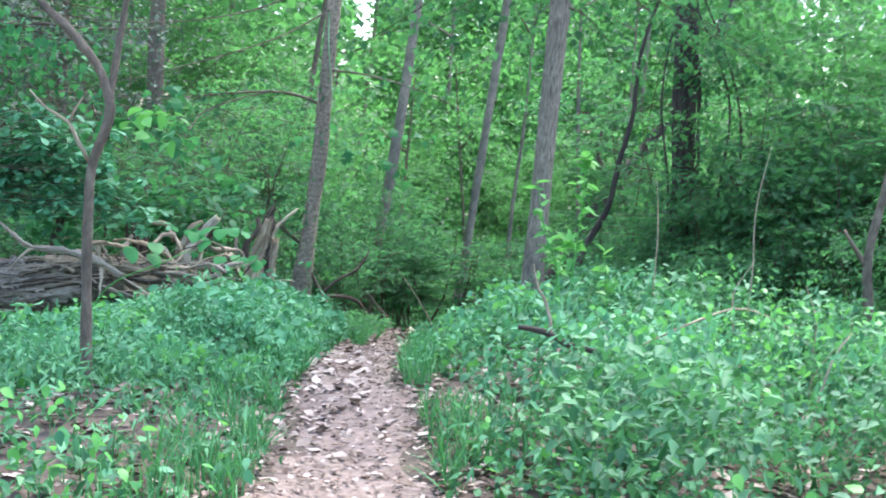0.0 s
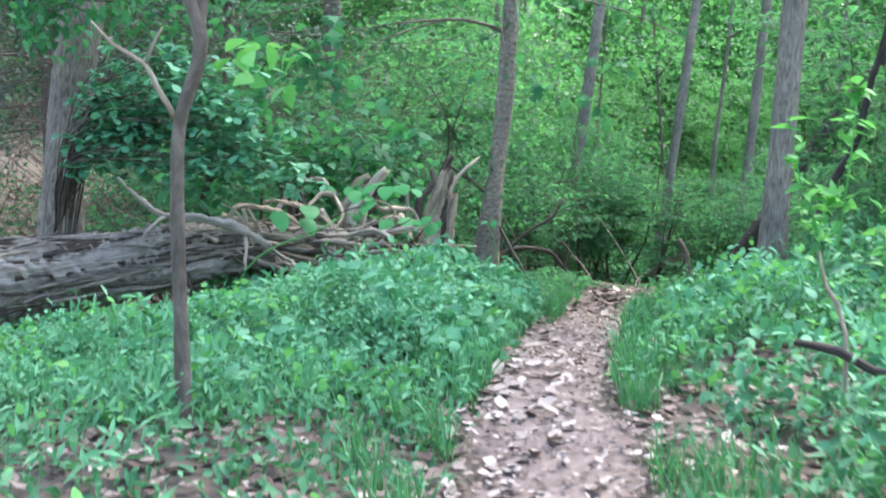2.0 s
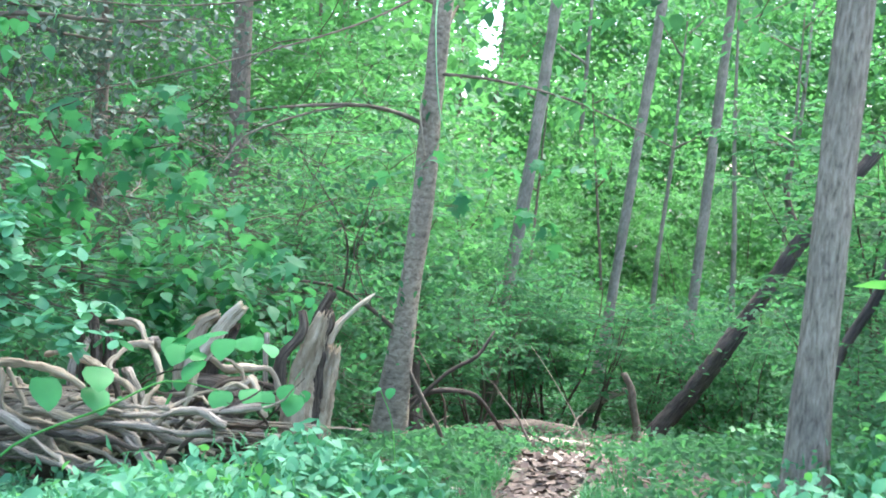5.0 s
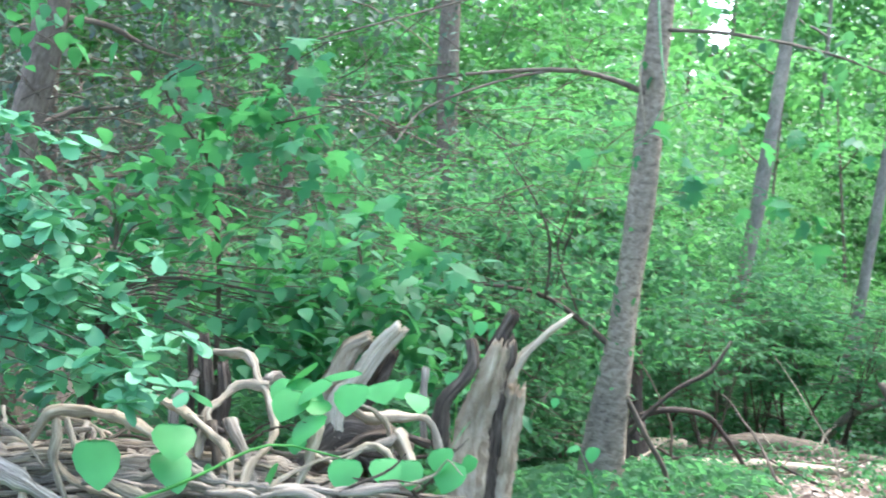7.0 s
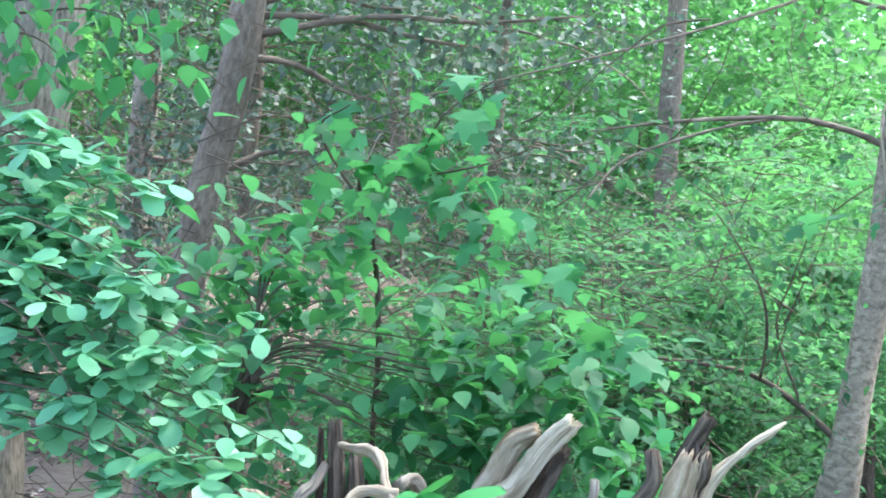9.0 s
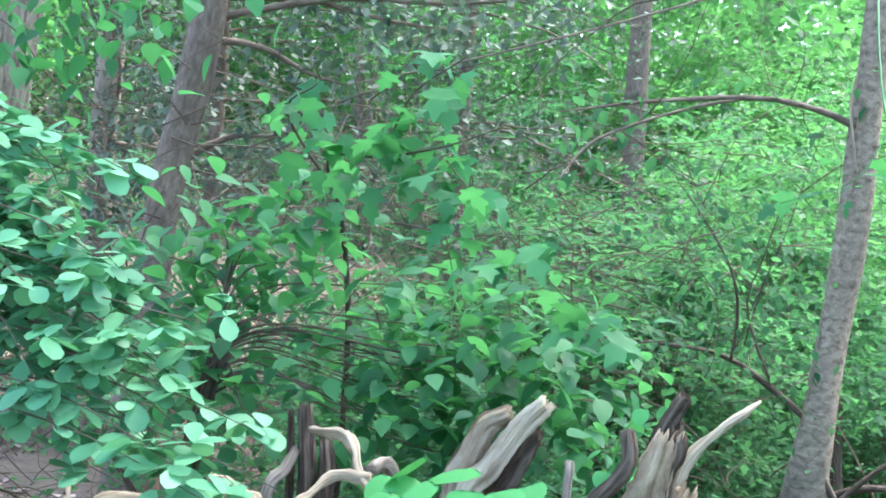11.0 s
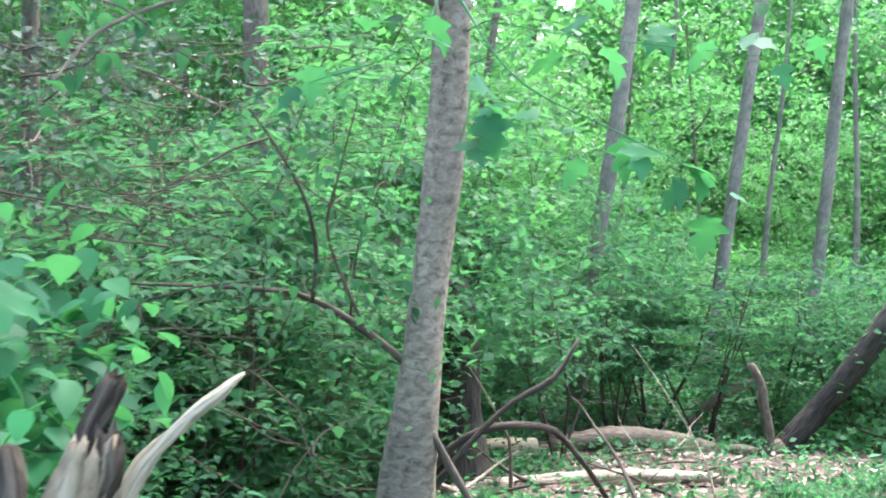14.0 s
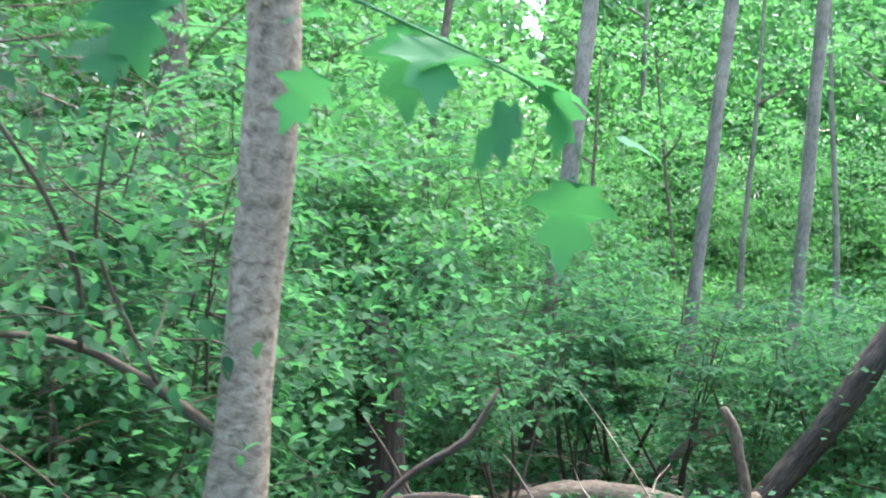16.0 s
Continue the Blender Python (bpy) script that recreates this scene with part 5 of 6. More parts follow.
# ---- branches of the flaky tree and leaves hanging into the way ----
def leafy(name, label, category, at, stems, leaf_pos, size, template, mat, tilt=0.5, droop=0.5, stem_mat=None, seed=0, yaw=None, twig_scale=1.0):
    """Twigs (lines of x, y, z, r in the world) and their leaves as one thing at its base."""
    rng_ = np.random.default_rng(seed)
    ob = thing(name, at, label, category)
    o = np.array(at)
    for pts in stems:
        tube("twig", [(x - o[0], y - o[1], z - o[2], r * twig_scale) for x, y, z, r in pts], stem_mat or M_TWIG, ob, sides=7, step=0.05, rough=0.08)
    if len(leaf_pos):
        p = np.asarray(leaf_pos) - o
        leaves("foliage", p, rng_.uniform(size[0], size[1], len(p)), template, mat, ob, tilt, droop, yaw, rng=rng_)
    return ob


rng = np.random.default_rng(9)


def along(pts, n, jitter, rng_=None):
    line = spline([(*p[:3], 0) for p in pts], 0.02)[:, :3]
    i = np.sort((rng_ or rng).integers(0, len(line), n))
    return line[i] + (rng_ or rng).normal(0, jitter, (n, 3))


A_ARMS = [[(-1.45, 14.46, 1.84, 0.03), (-1.7, 14.3, 1.93, 0.026), (-1.95, 14.0, 1.95, 0.022), (-2.4, 13.75, 1.9, 0.016), (-2.85, 13.5, 1.81, 0.006)],
          [(-1.97, 14.0, 1.95, 0.014), (-2.25, 13.75, 1.86, 0.013), (-2.62, 13.5, 1.68, 0.012), (-2.72, 13.3, 1.5, 0.009), (-2.77, 13.2, 1.36, 0.005)],
          [(-1.52, 14.45, -0.05, 0.03), (-1.36, 14.5, -0.35, 0.028), (-1.22, 14.6, -0.62, 0.025), (-1.18, 14.7, -0.85, 0.022)],
          [(-1.35, 14.46, 2.25, 0.02), (-0.9, 14.2, 2.2, 0.016), (-0.3, 13.9, 2.05, 0.012), (0.4, 13.6, 1.75, 0.006)],
          [(-1.4, 14.5, 2.95, 0.016), (-2.0, 13.8, 2.5, 0.012), (-2.98, 13.0, 2.06, 0.008), (-3.6, 12.6, 1.85, 0.004)],
          [(-1.4, 14.5, 3.3, 0.018), (-2.4, 14.4, 2.85, 0.014), (-3.6, 14.2, 2.65, 0.01), (-5.0, 14.2, 2.75, 0.005)]]
A_LOW = [[(-1.52, 14.5, 0.12, 0.022), (-1.8, 14.42, 0.36, 0.019), (-2.04, 14.3, 0.52, 0.015), (-2.25, 14.1, 0.58, 0.011), (-2.8, 13.8, 0.62, 0.004)],
         [(-2.02, 14.3, 0.5, 0.011), (-1.98, 14.2, 0.75, 0.01), (-1.98, 14.0, 1.0, 0.008), (-2.1, 13.9, 1.25, 0.006), (-2.3, 13.9, 1.5, 0.003)],
         [(-1.8, 14.42, 0.36, 0.008), (-1.95, 14.3, 0.8, 0.007), (-1.85, 14.1, 1.1, 0.005), (-1.75, 14.0, 1.4, 0.003)]]
fl = [p for k in (0, 1) for p in along(A_ARMS[k], 30, 0.08)] + [p for p in along(A_ARMS[3], 60, 0.12)]
ll = [p for p in along(A_LOW[0], 130, 0.2)] + [p for p in along(A_LOW[1], 130, 0.2)] + [p for p in along(A_LOW[2], 130, 0.22)]
leafy("low_branch", "low dark crooked branch with small leaves on the flaky tree", "branch", (-1.55, 14.5, gz(-1.55, 14.5)), A_LOW, ll, (0.04, 0.072), T_OVAL, M_UNDER, stem_mat=M_TWIG)
leafy("bare_branch", "long arching side branches with a few leaves on the flaky tree", "branch", (-1.5, 14.5, gz(-1.5, 14.5)), A_ARMS, fl, (0.06, 0.11), T_OVAL, M_UNDER, stem_mat=M_SAP, twig_scale=0.68)
wv = thing("thin_vine", (-1.5, 14.4, 1.5), "thin pale dead vine clinging to the flaky tree", "vine")
tube("stem", [(0.02, 0.0, 0.62, 0.007), (0.0, -0.01, 0.45, 0.008), (0.03, -0.01, 0.25, 0.007), (0.06, 0.0, 0.1, 0.006)], M_ROOT, wv, sides=7, step=0.03, rough=0.1)
tube("fork", [(0.05, 0.0, 0.13, 0.005), (0.03, 0.0, 0.06, 0.005), (0.0, 0.01, 0.03, 0.003)], M_ROOT, wv, sides=6, step=0.03)

HANG = [[(-1.42, 14.45, 2.9, 0.018), (-1.3, 13.4, 2.45, 0.012), (-1.15, 12.6, 1.85, 0.008), (-1.0, 12.3, 1.58, 0.006), (-0.85, 12.22, 1.42, 0.005), (-0.6, 12.2, 1.3, 0.004), (-0.4, 12.2, 1.2, 0.003), (-0.35, 12.2, 1.1, 0.002)],
        [(-1.1, 12.5, 1.75, 0.006), (-1.2, 12.25, 1.52, 0.004), (-1.45, 12.2, 1.42, 0.003)], [(-0.98, 12.3, 1.6, 0.004), (-0.7, 12.2, 1.55, 0.003), (-0.2, 12.2, 1.5, 0.002)], [(-0.98, 12.28, 1.56, 0.004), (-1.0, 12.2, 1.38, 0.003), (-1.02, 12.15, 1.26, 0.002)]]
hl = np.array([(-0.96, 12.2, 1.42), (-0.93, 12.16, 1.36), (-0.74, 12.22, 1.3), (-1.2, 12.2, 1.44), (-0.56, 12.2, 1.27), (-0.5, 12.22, 1.24), (-1.0, 12.18, 1.27), (-1.06, 12.2, 1.52), (-0.85, 12.2, 1.54), (-0.64, 12.22, 1.52), (-0.37, 12.2, 1.53), (-0.2, 12.2, 1.48), (-0.36, 12.2, 1.08), (-0.3, 12.23, 1.14),
               (-0.43, 12.22, 1.22), (-0.82, 12.2, 1.34), (-1.12, 12.25, 1.6), (-1.35, 12.22, 1.45), (-1.48, 12.2, 1.4), (-0.9, 12.3, 1.62), (-0.52, 12.25, 1.56), (-0.12, 12.25, 1.55), (-0.7, 12.26, 1.6), (-1.3, 12.3, 1.6)])
leafy("hanging_branch", "drooping twig with large lobed green leaves", "branch", (-1.42, 14.45, 2.9), HANG, np.vstack([hl, hl[::2] + rng.normal(0, 0.05, (12, 3))]), (0.065, 0.115), T_MAPLE, M_MAPLE, 0.5, 0.4, M_GRASS, twig_scale=0.6)

# leafy boughs of the furrowed tree, over the path and over the creeper
BOUGH, gl = [], []
brng = np.random.default_rng(41)
for k in range(15):
    e = (brng.uniform(-0.9, 3.6), brng.uniform(10.6, 13.6), brng.uniform(2.25, 3.3))
    a0 = (0.86, 10.25, brng.uniform(2.6, 3.4))
    pts = [(*a0, 0.014), (0.7 * a0[0] + 0.3 * e[0], 0.7 * a0[1] + 0.3 * e[1], 0.6 * a0[2] + 0.4 * e[2] + 0.15, 0.01), (0.3 * a0[0] + 0.7 * e[0], 0.3 * a0[1] + 0.7 * e[1], 0.2 * a0[2] + 0.8 * e[2] + 0.1, 0.006), (*e, 0.002)]
    BOUGH.append(pts)
    gl += list(along(pts[1:], 70, 0.14, brng))
leafy("leafy_boughs", "spreading boughs with dark green leaves on the furrowed tree", "branch", (0.88, 10.2, 2.6), BOUGH, gl, (0.065, 0.11), T_OVAL, M_UNDER, 0.35, 0.35, twig_scale=0.7)
for k, (x, y, q) in enumerate([(2.9, 17.0, 0.85), (3.9, 18.5, 0.95), (5.2, 17.0, 0.95), (4.9, 20.5, 1.0), (6.6, 19.5, 1.1)]):
    plant(TALL[1], x, y, q, 59 * k)

# young maple behind the log with lobed leaves
at = (-3.4, 12.3, gz(-3.4, 12.3))
MAPLE = [[(-3.4, 12.3, at[2] - 0.05, 0.03), (-3.3, 12.2, 0.6, 0.025), (-3.25, 12.0, 1.2, 0.018), (-3.1, 11.6, 1.48, 0.012), (-2.75, 11.4, 1.5, 0.009), (-2.45, 11.3, 1.55, 0.006), (-2.2, 11.2, 1.62, 0.004)],
         [(-2.7, 11.4, 1.5, 0.006), (-2.5, 11.3, 1.42, 0.005), (-2.4, 11.3, 1.12, 0.003)], [(-3.2, 11.9, 1.3, 0.012), (-3.3, 11.6, 1.65, 0.009), (-3.05, 11.4, 1.76, 0.005)],
         [(-2.75, 11.4, 1.5, 0.008), (-2.6, 11.3, 1.72, 0.006), (-2.35, 11.2, 1.85, 0.003)], [(-2.45, 11.3, 1.5, 0.005), (-2.15, 11.2, 1.25, 0.004), (-1.8, 11.2, 0.95, 0.002)]]
ml = [p for k, n in ((1, 26), (2, 22), (3, 24), (4, 22)) for p in along(MAPLE[k], n, 0.07)] + list(along(MAPLE[0][3:], 30, 0.08))
leafy("young_maple", "young tree with large lobed green leaves behind the log", "tree", at, MAPLE, ml, (0.075, 0.13), T_MAPLE, M_MAPLE, 0.45, 0.55, twig_scale=0.6)

# pale arching shrub beside the log
at = (-4.1, 9.9, gz(-4.1, 9.9))
PALE, pl = [], []
for k in range(46):
    q = k / 45
    z1, z2 = 1.5 - 0.72 * q + rng.normal(0, 0.05), 1.42 - 0.66 * q + rng.normal(0, 0.05)
    y1 = rng.uniform(9.6, 10.3)
    end_x = -2.85 + 0.48 * q - 0.9 * (y1 - 10) + rng.normal(0, 0.1) - (0.35 if k % 3 == 0 else 0)
    pts = [(-4.1, 9.9, at[2] if k % 5 == 0 else 0.3, 0.012), (-3.85, y1, 0.6 * z1 + 0.3, 0.009), ((-3.7 + end_x) / 2 - 0.1, y1, z1, 0.006), ((-3.4 + 2 * end_x) / 3, y1 - 0.03, z1 - 0.02, 0.004), (end_x, y1 - 0.06, z2 - 0.1, 0.002)]
    PALE.append(pts)
    pl += list(np.repeat(along(pts[1:], 17, 0.04), 4, axis=0))
leafy("pale_shrub", "arching shrub with small pale blue-green oval leaves", "shrub", at, PALE, pl, (0.055, 0.09), T_OBOVATE, M_PALE, 0.38, 0.12, twig_scale=0.55)
# darker broad-leaved shrub filling in behind it
at = (-3.7, 11.4, gz(-3.7, 11.4))
DK, dl = [], []
for k in range(30):
    ex = rng.uniform(-3.9, -1.75)
    e = (ex, rng.uniform(11.0, 12.3) if ex < -2.6 else rng.uniform(11.7, 12.4), np.interp(ex, [-3.9, -3.0, -2.3, -1.7], [1.25, 1.1, 0.8, 0.7]) * rng.uniform(0.35, 1.0))
    pts = [(-3.7, 11.4, at[2], 0.014), (-3.5, 11.5, 0.4 + 0.4 * e[2], 0.01), ((e[0] - 3.5) / 2, (e[1] + 11.5) / 2, e[2] + 0.05, 0.006), (*e, 0.002)]
    DK.append(pts)
    dl += list(along(pts[2:], 44, 0.15))
leafy("broadleaf_shrub", "green shrub with broad pointed leaves in flat layers behind the log", "shrub", at, DK, dl, (0.08, 0.135), T_OVAL, M_MAPLE, 0.32, 0.3, twig_scale=0.5)
# leafy boughs that reach in from above the log
at = (-5.7, 10.8, gz(-5.7, 10.8))
BG, bl = [], []
for k in range(20):
    e = (rng.uniform(-4.6, -2.8), rng.uniform(9.8, 10.9), rng.uniform(1.5, 2.3))
    pts = [(-5.7, 10.8, at[2], 0.016), (-5.3, 10.7, 1.6, 0.012), ((e[0] - 4.5) / 2, (e[1] + 10.6) / 2, 1.5 + 0.5 * e[2] - 0.4, 0.007), (*e, 0.002)]
    BG.append(pts)
    bl += list(along(pts[2:], 36, 0.09))
leafy("leafy_sapling", "slender sapling with mid-green rounded leaves over the log", "sapling", at, BG, bl, (0.06, 0.1), T_OVAL, M_MAPLE, 0.5, 0.5, twig_scale=0.6)

# ---- dead twigs and needle sprays in the hollow ----
at = (-10.6, 19.0, gz(-10.6, 19.0))
CON, cl = [], []
for k in range(44):
    z = rng.uniform(0.3, 4.6)
    a = rng.uniform(-1.5, 0.5)
    p = limb_points((-10.5, 19.0, z), (math.cos(a), math.sin(a), rng.uniform(-0.1, 0.35)), rng.uniform(2.0, 4.8), rng.uniform(0.012, 0.03), 0.08, 6, rng, -0.01)
    CON.append(p)
    cl += list(along(p[1:], 120, 0.2))
for k in range(30):
    z = rng.uniform(0.8, 4.6)
    a = rng.uniform(-2.4, 0.4)
    p = limb_points((-7.9, 17.6, z), (math.cos(a), math.sin(a), rng.uniform(-0.1, 0.3)), rng.uniform(1.5, 3.6), rng.uniform(0.008, 0.018), 0.1, 6, rng, -0.01)
    CON.append(p)
    cl += list(along(p[1:], 110, 0.2))
for k in range(34):
    z = rng.uniform(0.4, 4.6)
    a = rng.uniform(-2.6, 0.6)
    p = limb_points((-5.9, 19.0, z), (math.cos(a), math.sin(a), rng.uniform(-0.15, 0.25)), rng.uniform(1.2, 3.0), rng.uniform(0.008, 0.018), 0.1, 6, rng, -0.01)
    CON.append(p)
    cl += list(along(p[1:], 110, 0.18))
for x0, z0b, x1, z1b in ((-6.0, 2.3, -5.2, 2.05), (-6.0, 2.6, -4.2, 2.45), (-6.1, 2.0, -6.9, 1.75), (-5.95, 2.45, -3.6, 2.7), (-6.2, 1.4, -5.5, 1.75), (-5.9, 2.7, -4.9, 2.75)):
    p = [(x0, 14.7, z0b, 0.03), (0.65 * x0 + 0.35 * x1, 15.0, 0.6 * z0b + 0.4 * z1b + 0.08, 0.024), (0.3 * x0 + 0.7 * x1, 15.2, 0.3 * z0b + 0.7 * z1b, 0.016), (x1, 15.4, z1b, 0.006)]
    CON.append(p)
    cl += list(along(p[1:], 150, 0.13))
CON.append([(-5.95, 19.1, gz(-5.95, 19.1), 0.09), (-5.9, 19.0, 1.5, 0.08), (-5.8, 19.0, 5.2, 0.04)])
CON.append([(-8.0, 17.7, gz(-8, 17.7), 0.1), (-7.95, 17.6, 1.5, 0.085), (-7.85, 17.6, 5.0, 0.05)])
leafy("conifer_boughs", "half-dead conifer boughs with grey-green needle sprays", "branch", at, CON, cl, (0.06, 0.12), T_SMALL, M_CONIFER, 0.6, 0.3, M_SAP)


def twig_mass():
    v, f, n = [], [], 0
    for k in range(2200):
        x, y = rng.uniform(-13, -4.4), rng.uniform(15, 23)
        z = gz(x, y) + rng.uniform(0.0, 3.8)
        p = np.array(limb_points((x, y, z), rng.normal(size=3), rng.uniform(0.4, 1.6), 0.007, 0.3, 4, rng, 0.05))
        a, b, tri, _ = tube_data(p, sides=3, step=0.3, rough=0.0)
        v.append(a)
        f.append(np.vstack([np.stack([b[:, 0], b[:, 1], b[:, 2]], 1), np.stack([b[:, 0], b[:, 2], b[:, 3]], 1), tri]) + n)
        n += len(a)
    v, f = np.concatenate(v), np.concatenate(f)
    return tagged(mesh_object("bare_twigs", v, f, M_SAP, None, np.zeros((len(v), 2))), "tangle of bare grey-brown twigs in the hollow", "twigs", kind="stuff")


twig_mass()


def understory_twigs():
    v, f, n = [], [], 0
    for k in range(440):
        x, y = rng.uniform(-6.5, -1.75), rng.uniform(12.2, 17)
        a = rng.uniform(0, 6.28)
        p = np.array(limb_points((x, y, gz(x, y) + rng.uniform(0.3, 3.0)), (math.cos(a), math.sin(a), rng.uniform(-0.2, 0.7)), rng.uniform(0.5, 1.5), rng.uniform(0.0025, 0.006), 0.22, 5, rng, 0.02))
        a_, b, tri, _ = tube_data(p, sides=4, step=0.2, rough=0.0)
        v.append(a_)
        f.append(np.vstack([np.stack([b[:, 0], b[:, 1], b[:, 2]], 1), np.stack([b[:, 0], b[:, 2], b[:, 3]], 1), tri]) + n)
        n += len(a_)
    v, f = np.concatenate(v), np.concatenate(f)
    return tagged(mesh_object("understory_twigs", v, f, M_TWIG, None, np.zeros((len(v), 2))), "thin dark crooked twigs running through the thicket", "twigs", kind="stuff")


understory_twigs()


# ---- fallen branches down the slope ----
def fallen(pts, mat, label, name="fallen_branch", sides=10):
    b = pts[0]
    ob = tube(name, [(x - b[0], y - b[1], z - b[2], r) for x, y, z, r in pts], mat, sides=sides, step=0.08, rough=0.07, seed=int(abs(b[0] * 100)) % 40)
    ob.location = b[:3]
    return tagged(ob, label, "branch", "fallen branches")


def on(x, y, h=0.03):
    return (x, y, gz(x, y) + h)


fallen([(*on(-1.7, 18.8, 0.06), 0.06), (*on(-1.0, 19.3, 0.12), 0.07), (*on(-0.3, 19.8, 0.11), 0.06), (*on(0.2, 20.2, 0.08), 0.05)], M_DEAD, "grey fallen branch on leaf litter", sides=14)
fallen([(*on(-1.55, 23.1, 0.1), 0.125), (*on(-0.9, 23.3, 0.13), 0.135), (*on(-0.3, 23.45, 0.12), 0.13), (*on(0.3, 23.55, 0.08), 0.115)], M_SAP, "thick grey-brown log lying in the hollow", "fallen_log", 20)
fallen([(*on(-2.7, 22.6, 0.09), 0.1), (*on(-2.2, 22.8, 0.11), 0.105), (*on(-1.75, 23.0, 0.1), 0.09)], M_BLEACH, "pale bleached log end lying in the hollow", "fallen_log", 18)
fallen([(*on(0.0, 25.6, 0.05), 0.06), (0.3, 25.2, -2.28, 0.065), (0.55, 25.0, -2.02, 0.06), (0.95, 25.0, -1.84, 0.05)], M_DEAD, "pale broken limb propped in the shrubs", sides=12)
fallen([(*on(-2.2, 17.2, 0.05), 0.03), (-1.7, 17.1, -0.8, 0.03), (-1.2, 17.4, -0.78, 0.026), (-0.95, 17.6, -1.05, 0.02), (*on(-0.75, 17.9, 0.02), 0.02)], M_BARK_D, "dark arched fallen branch")
fallen([(*on(-2.0, 16.6, 0.04), 0.024), (-1.6, 16.6, -0.7, 0.022), (-1.35, 16.7, -0.45, 0.018), (-1.1, 16.8, -0.3, 0.02), (-0.95, 16.9, -0.05, 0.01)], M_BARK_D, "dark crooked fallen branch")
for k in range(44):
    x, y = rng.uniform(-2.3, 0.2), rng.uniform(16.8, 23.2)
    p = limb_points(on(x, y, 0.04), (rng.normal(), rng.normal() * 0.5, abs(rng.normal(0.1, 0.15))), rng.uniform(0.7, 1.6), rng.uniform(0.01, 0.022), 0.16, 5, rng, -0.02)
    fallen(p, (M_SAP, M_BARK_D, M_DEAD)[k % 3], ("brown fallen stick on the slope", "dark fallen stick on the slope", "grey fallen stick on the slope")[k % 3], sides=7)
fallen([(-1.0, 12.2, gz(-1.0, 12.2) + 0.03, 0.03), (-1.9, 12.5, gz(-1.9, 12.5) + 0.05, 0.05), (-2.8, 12.7, gz(-2.8, 12.7) + 0.05, 0.05)], M_BARK_D, "dark fallen branch behind the stump")

# ---- weeds, sticks and dead stems beside the path ----
for k, (pts, n) in enumerate([([(0.86, 8.5, 0.1, 0.006), (0.84, 8.5, 0.6, 0.006), (0.72, 8.5, 0.95, 0.005), (0.65, 8.5, 1.28, 0.002)], 30), ([(0.9, 8.5, 0.1, 0.006), (0.94, 8.5, 0.7, 0.006), (0.97, 8.5, 1.1, 0.005), (0.98, 8.5, 1.46, 0.002)], 34),
                              ([(0.8, 8.7, 0.1, 0.005), (0.85, 8.7, 0.6, 0.005), (0.9, 8.7, 0.85, 0.002)], 18), ([(1.15, 8.6, 0.1, 0.005), (1.2, 8.6, 0.5, 0.005), (1.15, 8.6, 0.8, 0.002)], 16)]):
    at = pts[0][:3]
    at = (at[0], at[1], gz(at[0], at[1]))
    leafy("tall_weed", "tall upright weed with narrow yellow-green leaves", "weed", at, [pts], along(pts[1:], n, 0.012), (0.07, 0.12), T_MID, M_WEED, 0.5, -0.3, M_WEED, 5 + k)
fallen([(0.42, 6.06, 0.6, 0.013), (0.55, 6.0, 0.59, 0.016), (0.66, 5.97, 0.54, 0.014), (0.8, 5.9, 0.52, 0.015), (1.0, 5.86, 0.42, 0.012), (1.1, 5.85, 0.4, 0.012), (1.45, 5.8, gz(1.45, 5.8) + 0.02, 0.012)], M_BARK_D, "short dark broken branch resting on the creeper")
fallen([(0.58, 6.0, gz(0.58, 6.0), 0.006), (0.57, 6.0, 0.65, 0.008), (0.5, 6.0, 0.8, 0.007), (0.47, 6.0, 0.92, 0.003)], M_ROOT, "pale dead stem standing in the creeper", "dead_stem", 6)
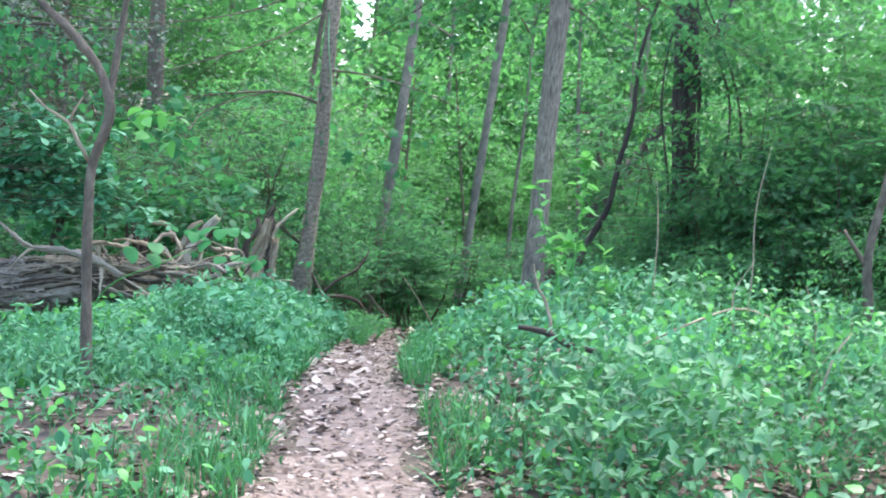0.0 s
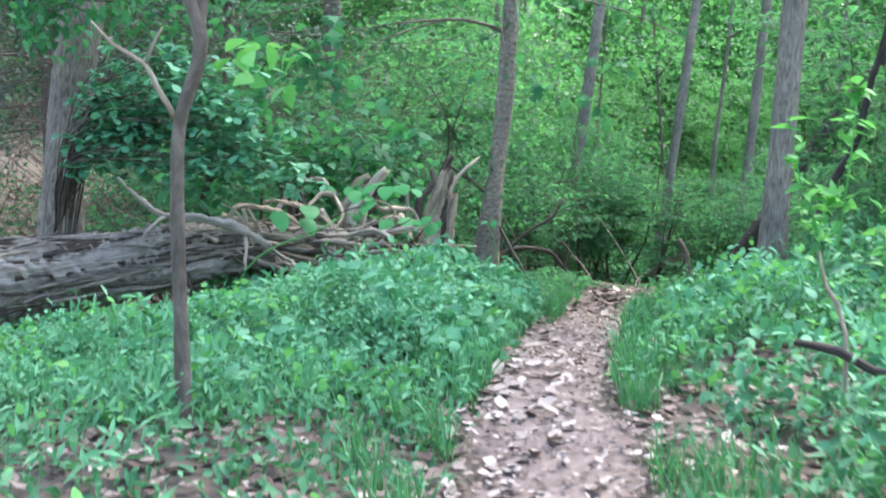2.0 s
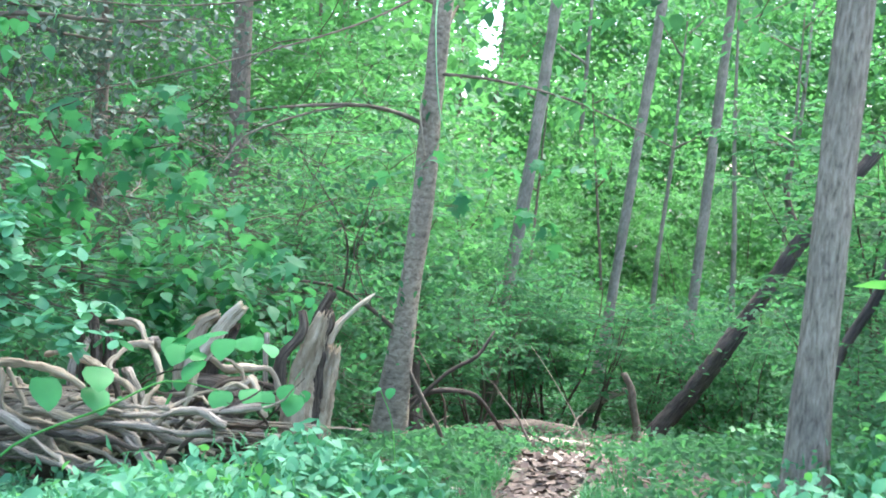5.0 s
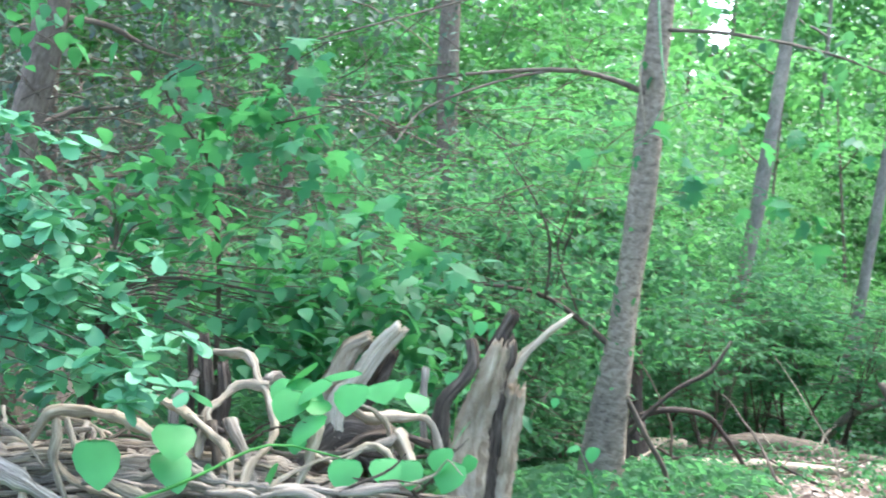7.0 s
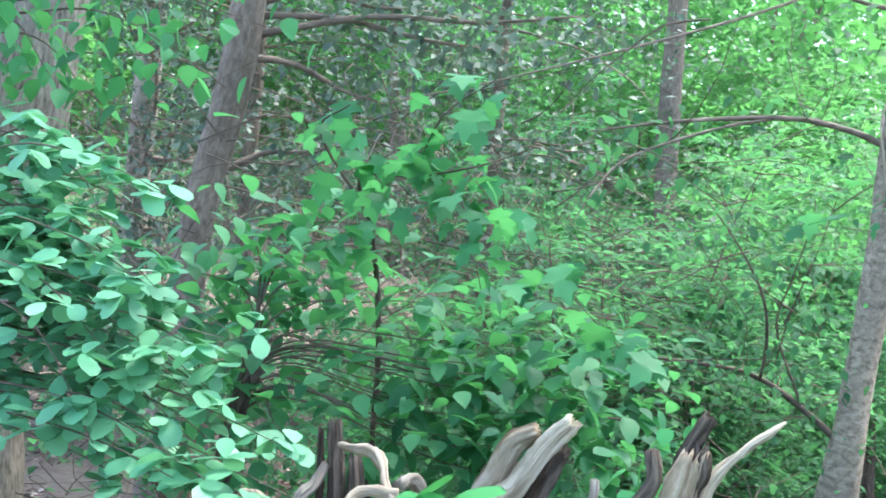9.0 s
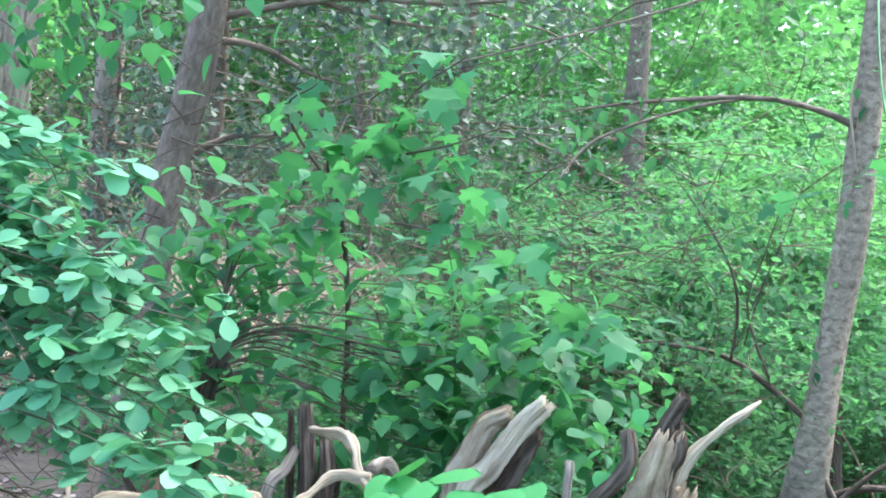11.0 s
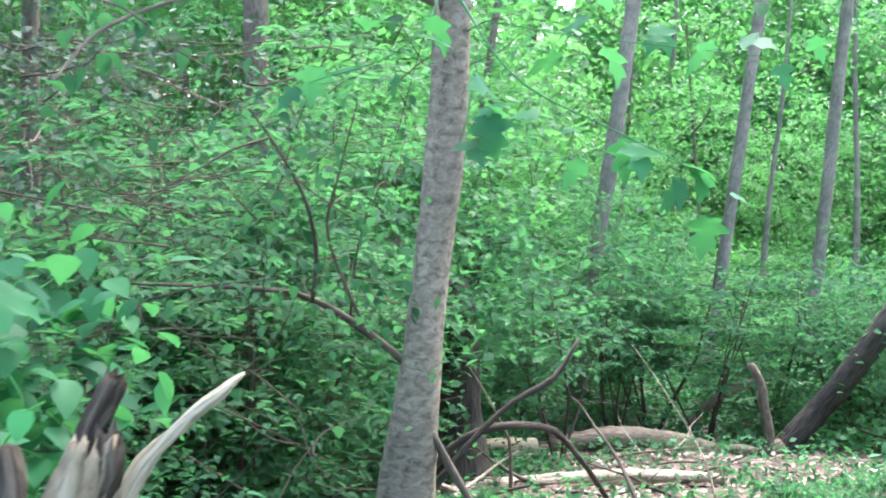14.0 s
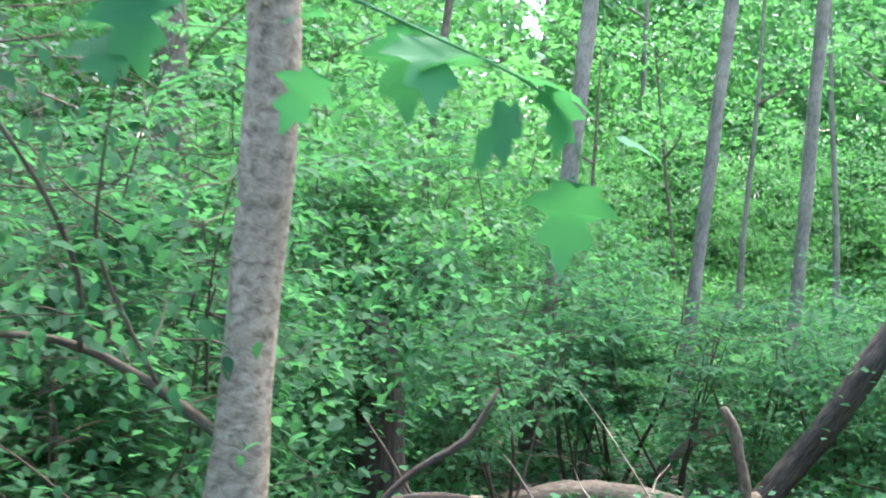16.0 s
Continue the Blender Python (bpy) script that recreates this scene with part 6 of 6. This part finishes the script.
for x, y, h, dx in ((1.6, 9.0, 1.25, -0.04), (1.9, 8.0, 0.75, 0.16), (2.4, 9.5, 1.6, 0.1), (2.2, 7.0, 0.7, -0.1)):
    fallen([(x, y, gz(x, y), 0.006), (x + dx * 0.3, y, gz(x, y) + h * 0.4, 0.006), (x + dx * 0.2, y, gz(x, y) + h * 0.7, 0.005), (x + dx, y, gz(x, y) + h, 0.002)], M_ROOT, "thin pale dead stem standing in the creeper", "dead_stem", 6)

fallen([(1.05, 6.6, gz(1.05, 6.6) + 0.3, 0.006), (1.4, 6.7, gz(1.4, 6.7) + 0.42, 0.007), (1.75, 6.9, gz(1.75, 6.9) + 0.5, 0.006), (2.15, 7.1, gz(2.15, 7.1) + 0.36, 0.003), (2.4, 7.2, gz(2.4, 7.2), 0.003)], M_ROOT, "thin pale dead stem arching over the creeper", "dead_stem", 6)
fallen([(1.62, 5.2, gz(1.62, 5.2), 0.006), (1.64, 5.2, gz(1.64, 5.2) + 0.3, 0.006), (1.7, 5.2, gz(1.7, 5.2) + 0.55, 0.005), (1.78, 5.22, gz(1.78, 5.22) + 0.66, 0.002)], M_ROOT, "thin pale dead stem standing in the creeper", "dead_stem", 6)
for k in range(14):
    x, y = rng.uniform(0.6, 2.6), rng.uniform(4.8, 8.2)
    p = limb_points((x, y, gz(x, y) + 0.02), (rng.normal(), rng.normal(), 0.6), rng.uniform(0.4, 0.9), 0.005, 0.25, 5, rng, -0.08)
    fallen(p, (M_ROOT, M_TWIG)[k % 2], ("thin pale dry stalk among the creeper", "thin dark dry stalk among the creeper")[k % 2], "dry_stalk", 5)

# vines on the dark tree beside the path
at = (2.72, 13.9, gz(2.72, 13.9))
VN, vl = [], []
for k in range(6):
    x = 2.7 + rng.normal(0, 0.25)
    pts = [(x, 13.75, at[2], 0.015), (x + rng.normal(0, 0.08), 13.75, 1.0, 0.014), (x + rng.normal(0, 0.1), 13.75, 2.2, 0.012), (2.6 + rng.normal(0, 0.1), 13.8, 3.6, 0.01)]
    VN.append(pts)
    vl += list(along(pts, 80, 0.16))
leafy("hanging_vine", "woody vines with dark green leaves climbing the dark tree", "vine", at, VN, vl, (0.06, 0.1), T_MID, M_UNDER, 0.5, 0.7, M_BARK_D)
